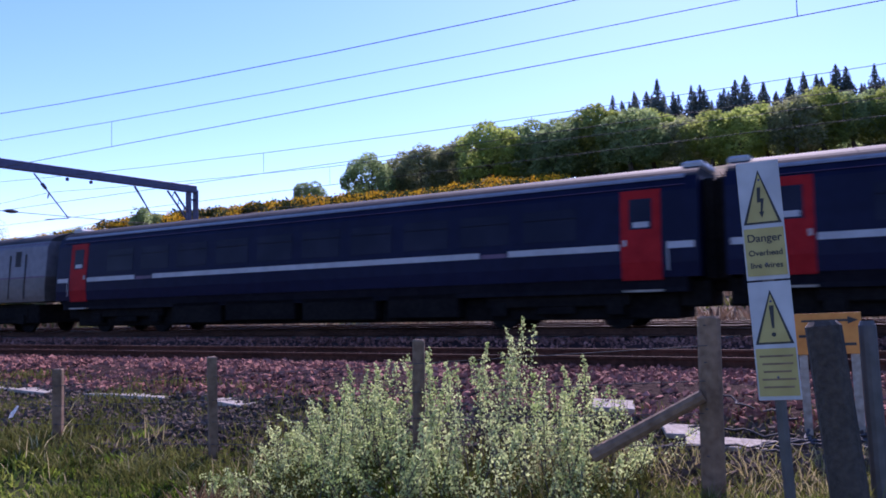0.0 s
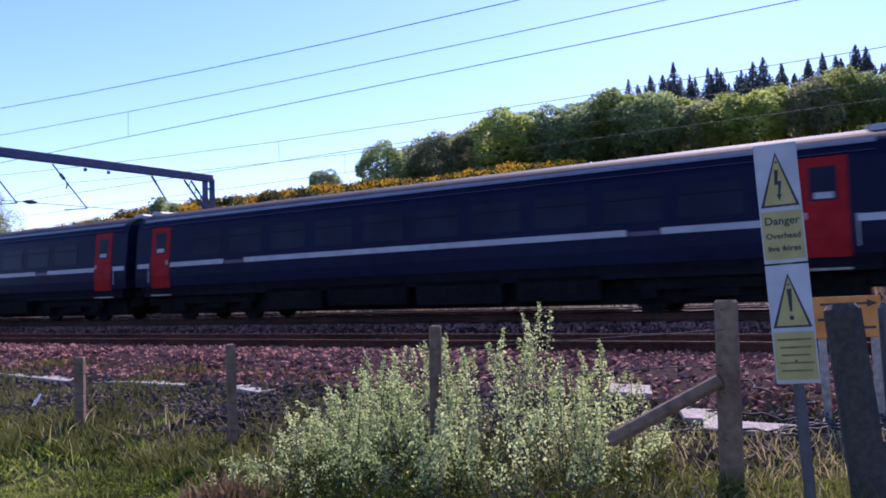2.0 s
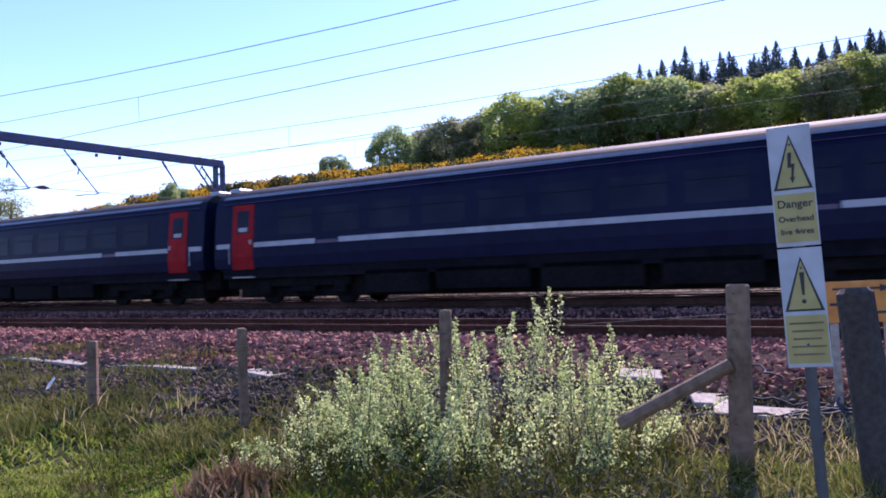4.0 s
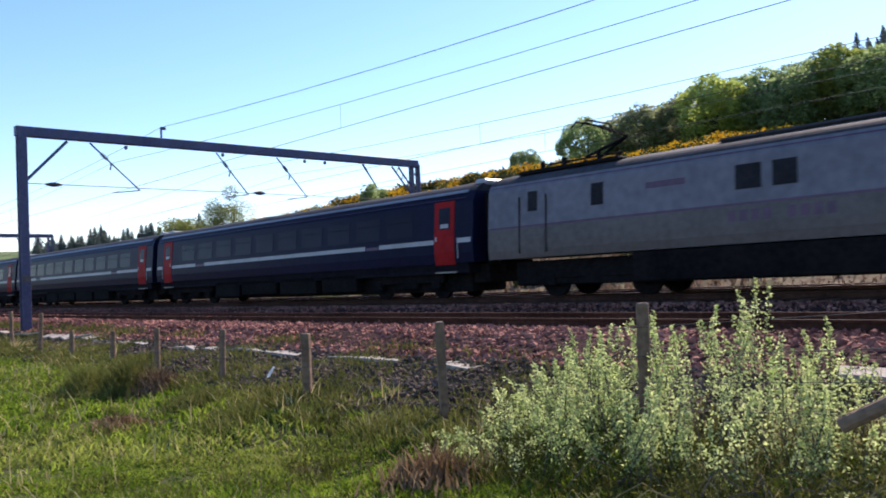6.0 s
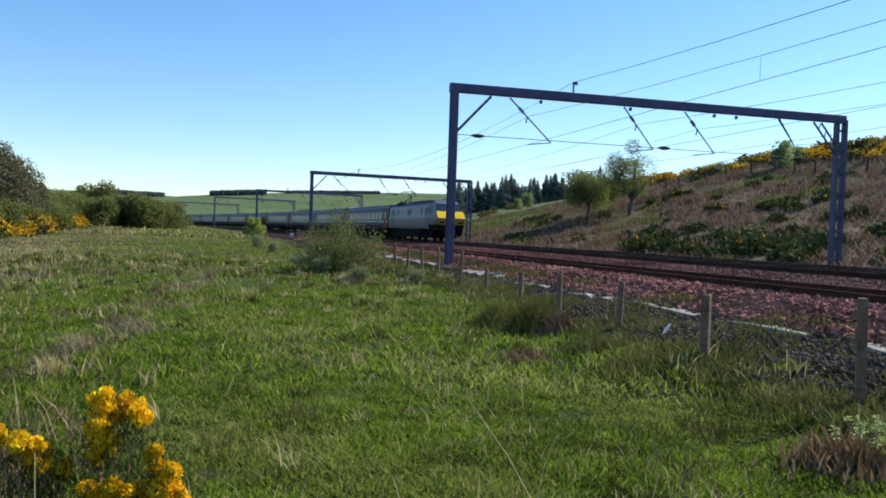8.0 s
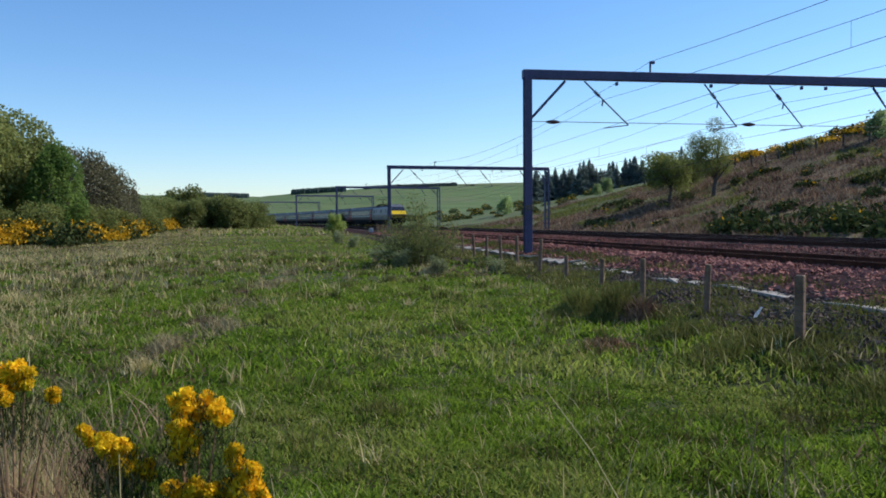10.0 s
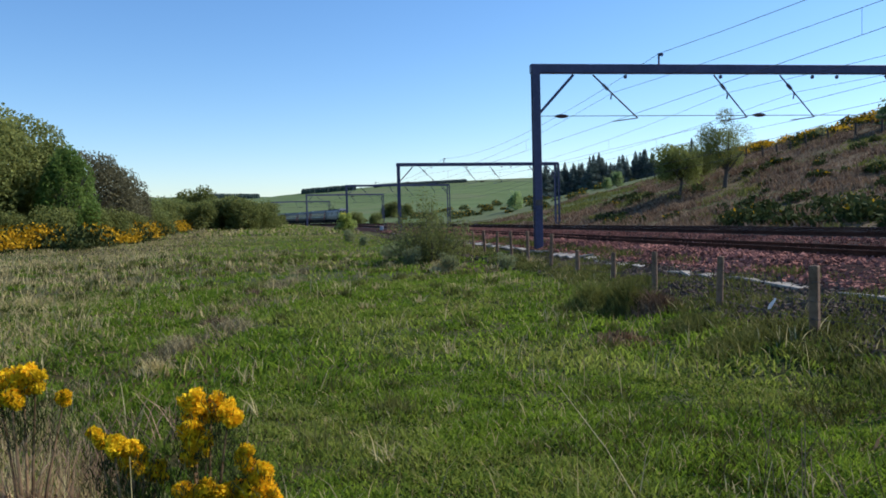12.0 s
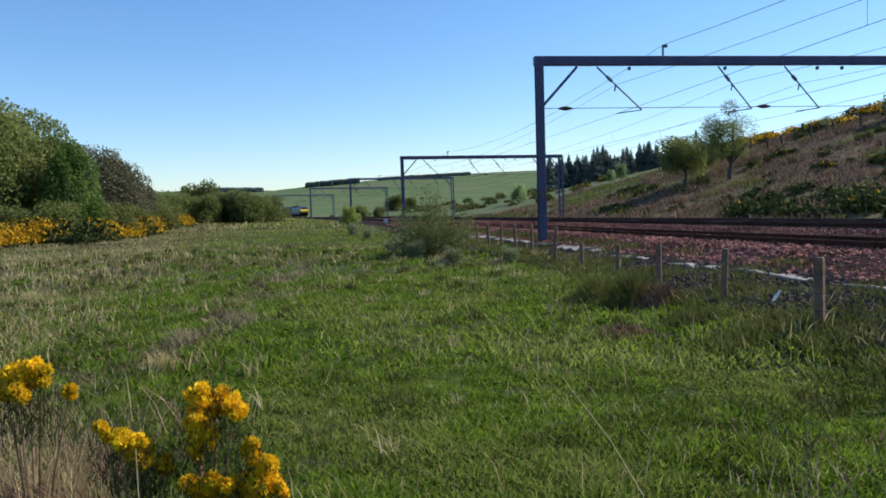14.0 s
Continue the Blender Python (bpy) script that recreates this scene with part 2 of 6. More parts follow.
def rod(bm, a, b, r1, r2=None, seg=6):
    a, b = Vector(a), Vector(b)
    d = b - a
    m = Matrix.Translation((a + b) / 2) @ d.to_track_quat("Z", "Y").to_matrix().to_4x4()
    bmesh.ops.create_cone(bm, cap_ends=True, segments=seg, radius1=r1, radius2=r1 if r2 is None else r2, depth=d.length, matrix=m)
    return bm


def B():
    return bmesh.new()


def prism(bm, pts, x0, x1):
    """A closed outline of (y, z) drawn out along x."""
    a = [bm.verts.new((x0, y, z)) for y, z in pts]
    b = [bm.verts.new((x1, y, z)) for y, z in pts]
    k = len(pts)
    for i in range(k):
        bm.faces.new((a[i], a[(i + 1) % k], b[(i + 1) % k], b[i]))
    bm.faces.new(a[::-1]), bm.faces.new(b)
    bmesh.ops.recalc_face_normals(bm, faces=bm.faces)
    return bm


def thing(name, label, category, at=None, group="", kind=""):
    e = new(name)
    e.empty_display_size = 0.2
    if at is not None:
        e.matrix_basis = at if isinstance(at, Matrix) else Matrix.Translation(at)
    return tagged(e, label, category, group, kind)


# ---- the lie of the line and the land ----
LINE = [(230, -13), (120, 2.0), (60, 10.4), (0, 19.1), (-28, 23.2), (-81, 30.2), (-140, 34.8), (-191, 35.2), (-265, 32.3), (-310, 28.9), (-360, 24.0), (-430, 14.0), (-560, -12.0), (-700, -50)]
LX = np.array([p[0] for p in LINE[::-1]], float)
LY = np.array([p[1] for p in LINE[::-1]], float)
_fx = np.arange(-700, 230.1, 2.0)
_fy = np.interp(_fx, LX, LY)
for _ in range(60):
    _fy[1:-1] = 0.25 * _fy[:-2] + 0.5 * _fy[1:-1] + 0.25 * _fy[2:]
_arc = np.concatenate([[0], np.cumsum(np.hypot(np.diff(_fx), np.diff(_fy)))])
_arc0 = float(np.interp(0.0, _fx, _arc))


def line_y(x):
    return np.interp(x, _fx, _fy)


def rail_z(x, off=0.0):
    """Rail level; the near loop line lies lower than the main lines."""
    drop = 0.08
    return np.interp(x, [-700, -265, -191, -140, -81, -28, 0, 230], [-0.5, -0.4, -0.1, 0.05, 0.22, 0.58, 0.83, 2.4]) - drop * np.interp(off, [-5.0, -2.5], [1.0, 0.0])


def on_line(s, off=0.0):
    """Place s metres down the line (towards -x) and off metres to its far side: x, y, z, yaw of the +x way."""
    x = float(np.interp(_arc0 - s, _arc, _fx))
    dx = 1.0
    dy = float(line_y(x + 0.5) - line_y(x - 0.5))
    L = math.hypot(dx, dy)
    return x - dy / L * off, float(line_y(x)) + dx / L * off, float(rail_z(x, off)), math.degrees(math.atan2(dy, dx))


T1, T2, T3 = -7.3, 0.0, 3.4


def wobble(x, y, f):
    return (np.sin(x * f + 1.3 * np.sin(y * f * 0.7)) + np.sin(y * f * 1.1 + 1.7 * np.sin(x * f * 0.6 + 2))) * 0.5


def step(a, b, v):
    t = np.clip((v - a) / (b - a), 0, 1)
    return t * t * (3 - 2 * t)


def ground_z(x, y):
    """Height of the land."""
    x, y = np.asarray(x, float), np.asarray(y, float)
    off = (y - line_y(x)) * 0.993
    rz = rail_z(x, off)
    field = -0.38 + 0.4 * step(-7, 1, x) + 0.05 * wobble(x, y, 0.9) + 0.10 * wobble(x, y, 0.25)
    field = field + 0.25 * step(-60, -160, x)
    cess = rz - 0.58 + 0.03 * wobble(x, y, 1.7)
    z = field + (cess - field) * step(-14.6, -11.4, off)
    z = z + (rz - 0.2 - z) * step(-11.4, -9.3, off)
    z = np.where(off > -9.3, rz - 0.2, z)
    z = z + (rz - 0.45 - z) * step(5.4, 6.6, off)
    m = np.maximum(off - 8.0, 0)
    amp = np.interp(x, [-320, -260, -200, -150, -100, -72, -30, 300], [0.15, 0.35, 0.5, 0.70, 1.07, 1.19, 1.07, 1.0])
    hill = 11.2 * amp * (step(0, 60, m) * 0.35 + 0.65 * np.clip(m / 45, 0, 1) - 0.0)
    beyond = np.maximum(m - 42, 0) * 0.15 * step(-125, -15, x)
    z = z + hill + np.minimum(beyond, 26) + step(2, 20, m) * 0.35 * wobble(x, y, 0.22) + step(3, 12, m) * 0.18 * wobble(x, y, 0.8)
    # distant hills to the left and ahead
    d = np.hypot(x, y)
    far = step(330, 1500, d) * 36 + step(600, 1500, d) * 8 * wobble(x, y, 0.0035)
    far = far * np.interp(np.degrees(np.arctan2(-x, y)), [50, 60, 70, 77, 82.5, 85, 94, 110], [1.6, 1.6, 1.55, 1.42, 1.2, 1.05, 1.2, 1.2])
    z = z + far * step(-250, -450, x) + far * 0.6 * (1 - step(-250, -450, x)) * step(500, 900, d)
    # wood bank on the field side
    z = z + 0.9 * step(-90, -130, x) * step(8, -14, y) * step(-70, -10, -np.abs(y + 30) * 1.0)
    return z


# ---- ground ----
def spaced(marks):
    out = []
    for a, b, d in marks:
        out += list(np.arange(a, b, d))
    return np.array(out + [marks[-1][1]])


def build_ground():
    xs = spaced([(-2600, -700, 60), (-700, -300, 10), (-300, -120, 4), (-120, -40, 1.4), (-40, -18, 0.5), (-18, 3, 0.22), (3, 12, 0.5), (12, 80, 3), (80, 400, 16), (400, 2600, 100)])
    ys = spaced([(-2600, -500, 80), (-500, -80, 12), (-80, -12, 2), (-12, -3, 0.5), (-3, 12, 0.22), (12, 42, 0.5), (42, 130, 1.6), (130, 300, 6), (300, 700, 20), (700, 2600, 90)])
    X, Y = np.meshgrid(xs, ys, indexing="ij")
    Z = ground_z(X, Y)
    off = (Y - line_y(X)) * 0.993
    Z = np.where((off > -10.6) & (off < 6.4), Z - 0.3, Z)
    nx, ny = len(xs), len(ys)
    idx = np.arange(nx * ny).reshape(nx, ny)
    faces = np.stack([idx[:-1, :-1], idx[1:, :-1], idx[1:, 1:], idx[:-1, 1:]], -1).reshape(-1, 4)
    ob = mesh_of("ground", np.stack([X, Y, Z], -1).reshape(-1, 3), faces, M_SOIL, smooth=True)
    ob.data.materials.append(M_HEATH), ob.data.materials.append(M_PASTURE)
    cx, cy = X[:-1, :-1].ravel(), Y[:-1, :-1].ravel()
    o = ((Y - line_y(X)) * 0.993)[:-1, :-1].ravel()
    d = np.hypot(cx, cy)
    jit = wobble(cx, cy, 0.35) * 3 + wobble(cx, cy, 1.4)
    k = np.zeros(len(cx), np.int32)
    k[(o + jit > 7) & (cx > -95 + jit * 4)] = 1
    k[(o + jit > 10) & (cx <= -95 + jit * 4)] = 2
    k[(d > 260) & (k == 0)] = 2
    ob.data.polygons.foreach_set("material_index", k)
    tagged(ob, "green rough grassland rising to a brown bracken hillside", "ground", kind="structure")


def sweep(name, prof, off0, mat, parent, s0, s1, ds, closed=True, jitter=0.0):
    """A profile of (across, up) carried along the line."""
    S = np.arange(s0, s1 + 0.01, ds)
    rows = []
    for s in S:
        x, y, z, yaw = on_line(s, off0)
        c, n = math.cos(radians(yaw)), math.sin(radians(yaw))
        rows.append([(x - n * a, y + c * a, float(rail_z(x, off0 + a)) + u + (jitter * noise.noise((x * 2, y * 2, a * 3)) if jitter else 0)) for a, u in prof])
    k = len(prof)
    V = np.array(rows).reshape(-1, 3)
    i = np.arange(len(S) - 1)[:, None] * k
    j = np.arange(k if closed else k - 1)[None, :]
    j2 = (j + 1) % k
    F = np.stack([i + j, i + j2, i + k + j2, i + k + j], -1).reshape(-1, 4)
    return mesh_of(name, V, F, mat, parent)


build_ground()
# dark bed under the stones; its colour holds the shade between them
bed = sweep("ballast_bed", [(-4.4, -0.95), (-3.4, -0.62), (-2.2, -0.21), (-1.2, -0.19), (2.0, -0.2), (3.1, -0.3), (4.2, -0.2), (12.4, -0.2), (13.6, -0.7)], T1, M_BED_SHADE, None, -120, 640, 2.0, closed=False, jitter=0.06)
tagged(bed, "reddish brown crushed stone ballast bed, darkened as shade between stones", "ballast", kind="structure")

RAIL = [(-0.07, -0.17), (-0.07, -0.155), (-0.012, -0.13), (-0.012, -0.045), (-0.036, -0.035), (-0.036, 0.0), (0.036, 0.0), (0.036, -0.035), (0.012, -0.045), (0.012, -0.13), (0.07, -0.155), (0.07, -0.17)]


def build_track(off, label, head):
    t = thing("railway_track", label, "railway track", kind="structure")
    for side in (-0.7525, 0.7525):
        sweep("rail", RAIL, off + side, M_RAIL, t, -110, 560, 3.0)
        sweep("rail_head", [(-0.03, 0.003), (0.03, 0.003)], off + side, head, t, -110, 560, 3.0, closed=False)
    bm = B()
    for i in range(-30, 190):
        x, y, z, yaw = on_line(i * 0.65, off)
        box(bm, 0, 0, 0, 0.26, 2.5, 0.16, Matrix.Translation((x, y, z - 0.26)) @ pose(0, 0, 0, 0, 0, yaw))
    tagged(part("sleepers", bm, M_SLEEPER, t), kind="stuff")


for o, lab in ((T1, "rusty steel rails on concrete sleepers in red ballast"), (T2, "dark steel rails carrying the train"), (T3, "dark steel rails beside the hillside")):
    build_track(o, lab, M_RAIL if o == T1 else M_RAILTOP)


# ---- overhead line ----
def girder(bm, a, b, w, h):
    """A box girder from a to b (level or upright)."""
    a, b = Vector(a), Vector(b)
    d = b - a
    m = Matrix.Translation((a + b) / 2) @ d.to_track_quat("X", "Z").to_matrix().to_4x4()
    box(bm, 0, 0, 0, d.length, w, h, m, bevel=0.015)


PORTALS = [((-28.95, 12.83), (-26.15, 31.2), 7.19, -0.2), ((-80.7, 20.2), (-80.3, 38.2), 6.86, -0.3), ((-138.3, 25.2), (-140.0, 44.6), 7.0, -0.3), ((-191.7, 25.2), (-196.0, 45.0), 7.0, -0.4), ((-262.0, 23.1), (-266, 42.6), 6.9, -0.6)]
ARMS = [(0.127, 0.227), (0.404, 0.482), (0.561, 0.644)]


def build_portal(L, R, top, base, first):
    p = thing("catenary_portal", "dark grey steel catenary portal spanning the tracks", "catenary portal", (L[0], L[1], base), group="catenary portals")
    ux, uy = R[0] - L[0], R[1] - L[1]
    W = math.hypot(ux, uy)
    p.matrix_basis = Matrix.Translation((L[0], L[1], base)) @ pose(0, 0, 0, 0, 0, math.degrees(math.atan2(uy, ux)))
    H = top - base
    gz = float(ground_z(*R)) - base
    # near post: two channels with a web, bolted to a foot plate
    bm = B()
    for e in (-0.14, 0.14):
        box(bm, 0.0, e, H / 2 - 0.3, 0.3, 0.05, H + 0.6, bevel=0.01)
    box(bm, 0.0, 0, H / 2 - 0.3, 0.06, 0.3, H + 0.6)
    part("near_post", bm, M_STEEL, p)
    bm = B()
    for e in (-0.2, 0.2):
        box(bm, W + e * 1.1, 0, (H + gz) / 2 - 0.3, 0.12, 0.3, H - gz + 0.6, bevel=0.01)
    for i in range(7):
        z = gz + (H - gz) * (i + 0.5) / 7
        box(bm, W, 0, z, 0.34, 0.02, 0.1)
    part("far_post", bm, M_STEEL, p)
    bm = B()
    box(bm, W / 2, 0, H + 0.03, W + 0.4, 0.3, 0.36, bevel=0.02)
    part("beam", bm, M_STEEL, p)
    bm = B()
    girder(bm, (0.1, 0, H - 1.75), (1.55, 0, H - 0.2), 0.1, 0.1)
    part("knee_brace", bm, M_STEEL, p)
    bm = B()
    for e in (0, 0.42):
        girder(bm, (W - 0.15, 0, H - 1.7 + e), (W - 1.5 + e, 0, H - 0.2), 0.08, 0.08)
    for q in (0.3, 0.55, 0.8):
        rod(bm, (W - 0.15 - 1.35 * q, 0, H - 1.7 + 1.5 * q), (W - 0.15 - 1.2 * q, 0, H - 1.3 + 1.3 * q), 0.03, seg=4)
    part("ladder_brace", bm, M_STEEL, p)
    for i, (t, e) in enumerate(ARMS):
        bm = B()
        rod(bm, (W * t, 0, H - 0.2), (W * e, 0, H - 1.92), 0.035, 0.028)
        rod(bm, (W * e, 0, H - 1.92), (W * e - 1.05, 0, H - 2.05), 0.02)
        arm = part("registration_arm", bm, M_STEEL, p)
        bm = B()
        a, b = Vector((W * t, 0, H - 0.2)), Vector((W * e, 0, H - 1.92))
        for k in range(5):
            c = a + (b - a) * (0.22 + 0.025 * k)
            rod(bm, c, c + (b - a) * 0.012, 0.075, seg=8)
        part("insulator", bm, M_INSUL, arm)
        bm = B()
        q = a + (b - a) * 0.42
        rod(bm, q, q + Vector((-0.05, 0, -0.25)), 0.03, seg=5)
        part("clamp", bm, M_STEEL, arm)
    bm = B()
    rod(bm, (W * 0.82, 0, H - 0.2), (W * 0.865, 0, H - 1.3), 0.06, 0.03)
    part("short_dropper", bm, M_STEEL, p)
    # span wire with strain insulators
    bm = B()
    rod(bm, (0.1, 0, H - 1.82), (W - 0.2, 0, H - 1.87), 0.014, seg=4)
    span = part("span_wire", bm, M_WIRE, p)
    for q in (0.055, 0.51):
        bm = B()
        for k in range(6):
            c = W * q + k * 0.09 - 0.25
            rod(bm, (c, 0, H - 1.83), (c + 0.085, 0, H - 1.83), 0.03 + 0.055 * math.sin((k + 0.5) / 6 * math.pi), seg=8)
        part("insulator", bm, M_INSUL, span)
    bm = B()
    rod(bm, (W * 0.277, 0, H + 0.2), (W * 0.277, 0, H + 0.66), 0.04)
    box(bm, W * 0.277 + 0.08, 0, H + 0.62, 0.22, 0.1, 0.12, bevel=0.02)
    part("wire_bracket", bm, M_STEEL, p)
    for q in (0.2, 0.42, 0.64, 0.7):
        bm = B()
        box(bm, W * q, 0, H - 0.27, 0.1, 0.14, 0.14, bevel=0.02)
        part("hanger", bm, M_STEEL, p)
    if first:
        bm = B()
        box(bm, 0, -0.21, 2.15, 0.28, 0.02, 0.22, bevel=0.005)
        part("number_plate", bm, M_LOWER, p, "small dull enamel plate")
        bm = B()
        box(bm, 0, 0, -0.25, 0.8, 0.8, 0.7, bevel=0.05)
        part("foundation", bm, M_CONCRETE, p, "concrete foundation block")


for i, (L, R, top, base) in enumerate(PORTALS):
    build_portal(L, R, top, base, i == 0)


def wire(pts, r, name, label):
    cu = bpy.data.curves.new(name, "CURVE")
    cu.dimensions, cu.bevel_depth, cu.bevel_resolution = "3D", r, 0
    sp = cu.splines.new("POLY")
    sp.points.add(len(pts) - 1)
    for q, v in zip(sp.points, pts):
        q.co = (*v, 1)
    me = bpy.data.meshes.new_from_object(bpy.data.objects.new("tmp", cu))
    me.materials.append(M_WIRE)
    return me


def beam_point(i, f, dz):
    L, R, top, base = PORTALS[i]
    return Vector((L[0] + (R[0] - L[0]) * f, L[1] + (R[1] - L[1]) * f, top + dz))


def build_wires():
    for k, f in enumerate((0.172, 0.44, 0.6)):
        t = thing("overhead_wire", "thin contact and catenary wires over a track", "overhead wire", group="overhead wires")
        sup = [beam_point(0, f, 0) + Vector((58 * j, -8.4 * j, 0.5 * j)) for j in (2, 1)] + [beam_point(i, f, 0) for i in range(5)]
        contact, cat, drops = [], [], []
        for a, b in zip(sup, sup[1:]):
            for q in np.linspace(0, 1, 13)[:-1]:
                p = a.lerp(b, q)
                sag = 4 * q * (1 - q)
                c1 = p + Vector((0, 0, -2.05))
                c2 = p + Vector((0, 0, -0.9 - 0.75 * sag))
                contact.append(c1), cat.append(c2)
                if abs((q * 12) % 3) < 0.01 and q > 0:
                    drops.append((c1, c2))
        for pts, nm, r in ((contact, "contact_wire", 0.0075), (cat, "catenary_wire", 0.007)):
            ob = new(nm, wire(pts, r, nm, ""))
            ob.parent = t
        for a, b in drops:
            bm = B()
            rod(bm, a, b, 0.006, seg=4)
            part("dropper", bm, M_WIRE, t)
    for f, dz, r in ((0.277, 0.66, 0.010), (0.865, -1.3, 0.01), (0.82, -2.0, 0.009)):
        sup = [beam_point(0, f, dz) + Vector((58 * j, -8.4 * j, 0.5 * j)) for j in (2, 1)] + [beam_point(i, f, dz) for i in range(5)]
        pts = []
        for a, b in zip(sup, sup[1:]):
            for q in np.linspace(0, 1, 13)[:-1]:
                pts.append(a.lerp(b, q) + Vector((0, 0, -1.0 * 4 * q * (1 - q))))
        ob = new("feeder_wire", wire(pts, r, "feeder_wire", ""))
        tagged(ob, "thin dark feeder wire strung between the portals", "wire", group="feeder wires")


build_wires()


# ---- the train ----
def side_y(z, half=1.36):
    """Half width of the body at height z: sides lean in above the waist."""
    return float(np.interp(z, [0.95, 1.25, 1.7, 3.2, 3.42, 3.58, 3.7, 3.79], [1.28, half, half, 1.22, 1.1, 0.88, 0.52, 0.0]))


def shell(z0, z1, x0, x1, n=8, grow=0.0):
    zs = np.linspace(z0, z1, n)
    pts = [(side_y(z) + grow, z) for z in zs] + [(-side_y(z) - grow, z) for z in zs[::-1]]
    if z1 > 3.77:
        pts = [(side_y(z) + grow, z) for z in zs[:-1]] + [(0, z1 + grow)] + [(-side_y(z) - grow, z) for z in zs[-2::-1]]
    return prism(B(), pts, x0, x1)


def plate(bm, x0, x1, z0, z1, side, grow, n=3):
    """A thin panel lying on the leaning body side."""
    zs = np.linspace(z0, z1, n)
    a = [(bm.verts.new((x0, side * (side_y(z) + grow), z)), bm.verts.new((x1, side * (side_y(z) + grow), z))) for z in zs]
    b = [(bm.verts.new((x0, side * (side_y(z) - 0.03), z)), bm.verts.new((x1, side * (side_y(z) - 0.03), z))) for z in zs]
    for i in range(n - 1):
        bm.faces.new((a[i][0], a[i][1], a[i + 1][1], a[i + 1][0]))
        bm.faces.new((a[i][0], a[i + 1][0], b[i + 1][0], b[i][0]))
        bm.faces.new((a[i][1], b[i][1], b[i + 1][1], a[i + 1][1]))
    bm.faces.new((a[0][0], b[0][0], b[0][1], a[0][1]))
    bm.faces.new((a[-1][0], a[-1][1], b[-1][1], b[-1][0]))
    bmesh.ops.recalc_face_normals(bm, faces=bm.faces)
    return bm


def bogie(parent, x, r=0.46):
    bm = B()
    for y in (-1.0, 1.0):
        box(bm, x, y, 0.74, 3.7, 0.18, 0.42, bevel=0.03)
        box(bm, x, y, 0.5, 1.0, 0.14, 0.3, bevel=0.03)
        for e in (-1.5, 1.5):
            box(bm, x + e, y * 1.05, 0.5, 0.42, 0.2, 0.36, bevel=0.03)
    box(bm, x, 0, 0.7, 3.2, 1.9, 0.4)
    part("bogie", bm, M_GEAR, parent)
    for e in (-1.5, 1.5):
        for y in (-0.75, 0.75):
            bm = B()
            rod(bm, (x + e, y - 0.065, r), (x + e, y + 0.065, r), r, seg=24)
            rod(bm, (x + e, y - 0.1, r), (x + e, y + 0.1, r), 0.14, seg=12)
            part("wheel", bm, M_GEAR, parent)


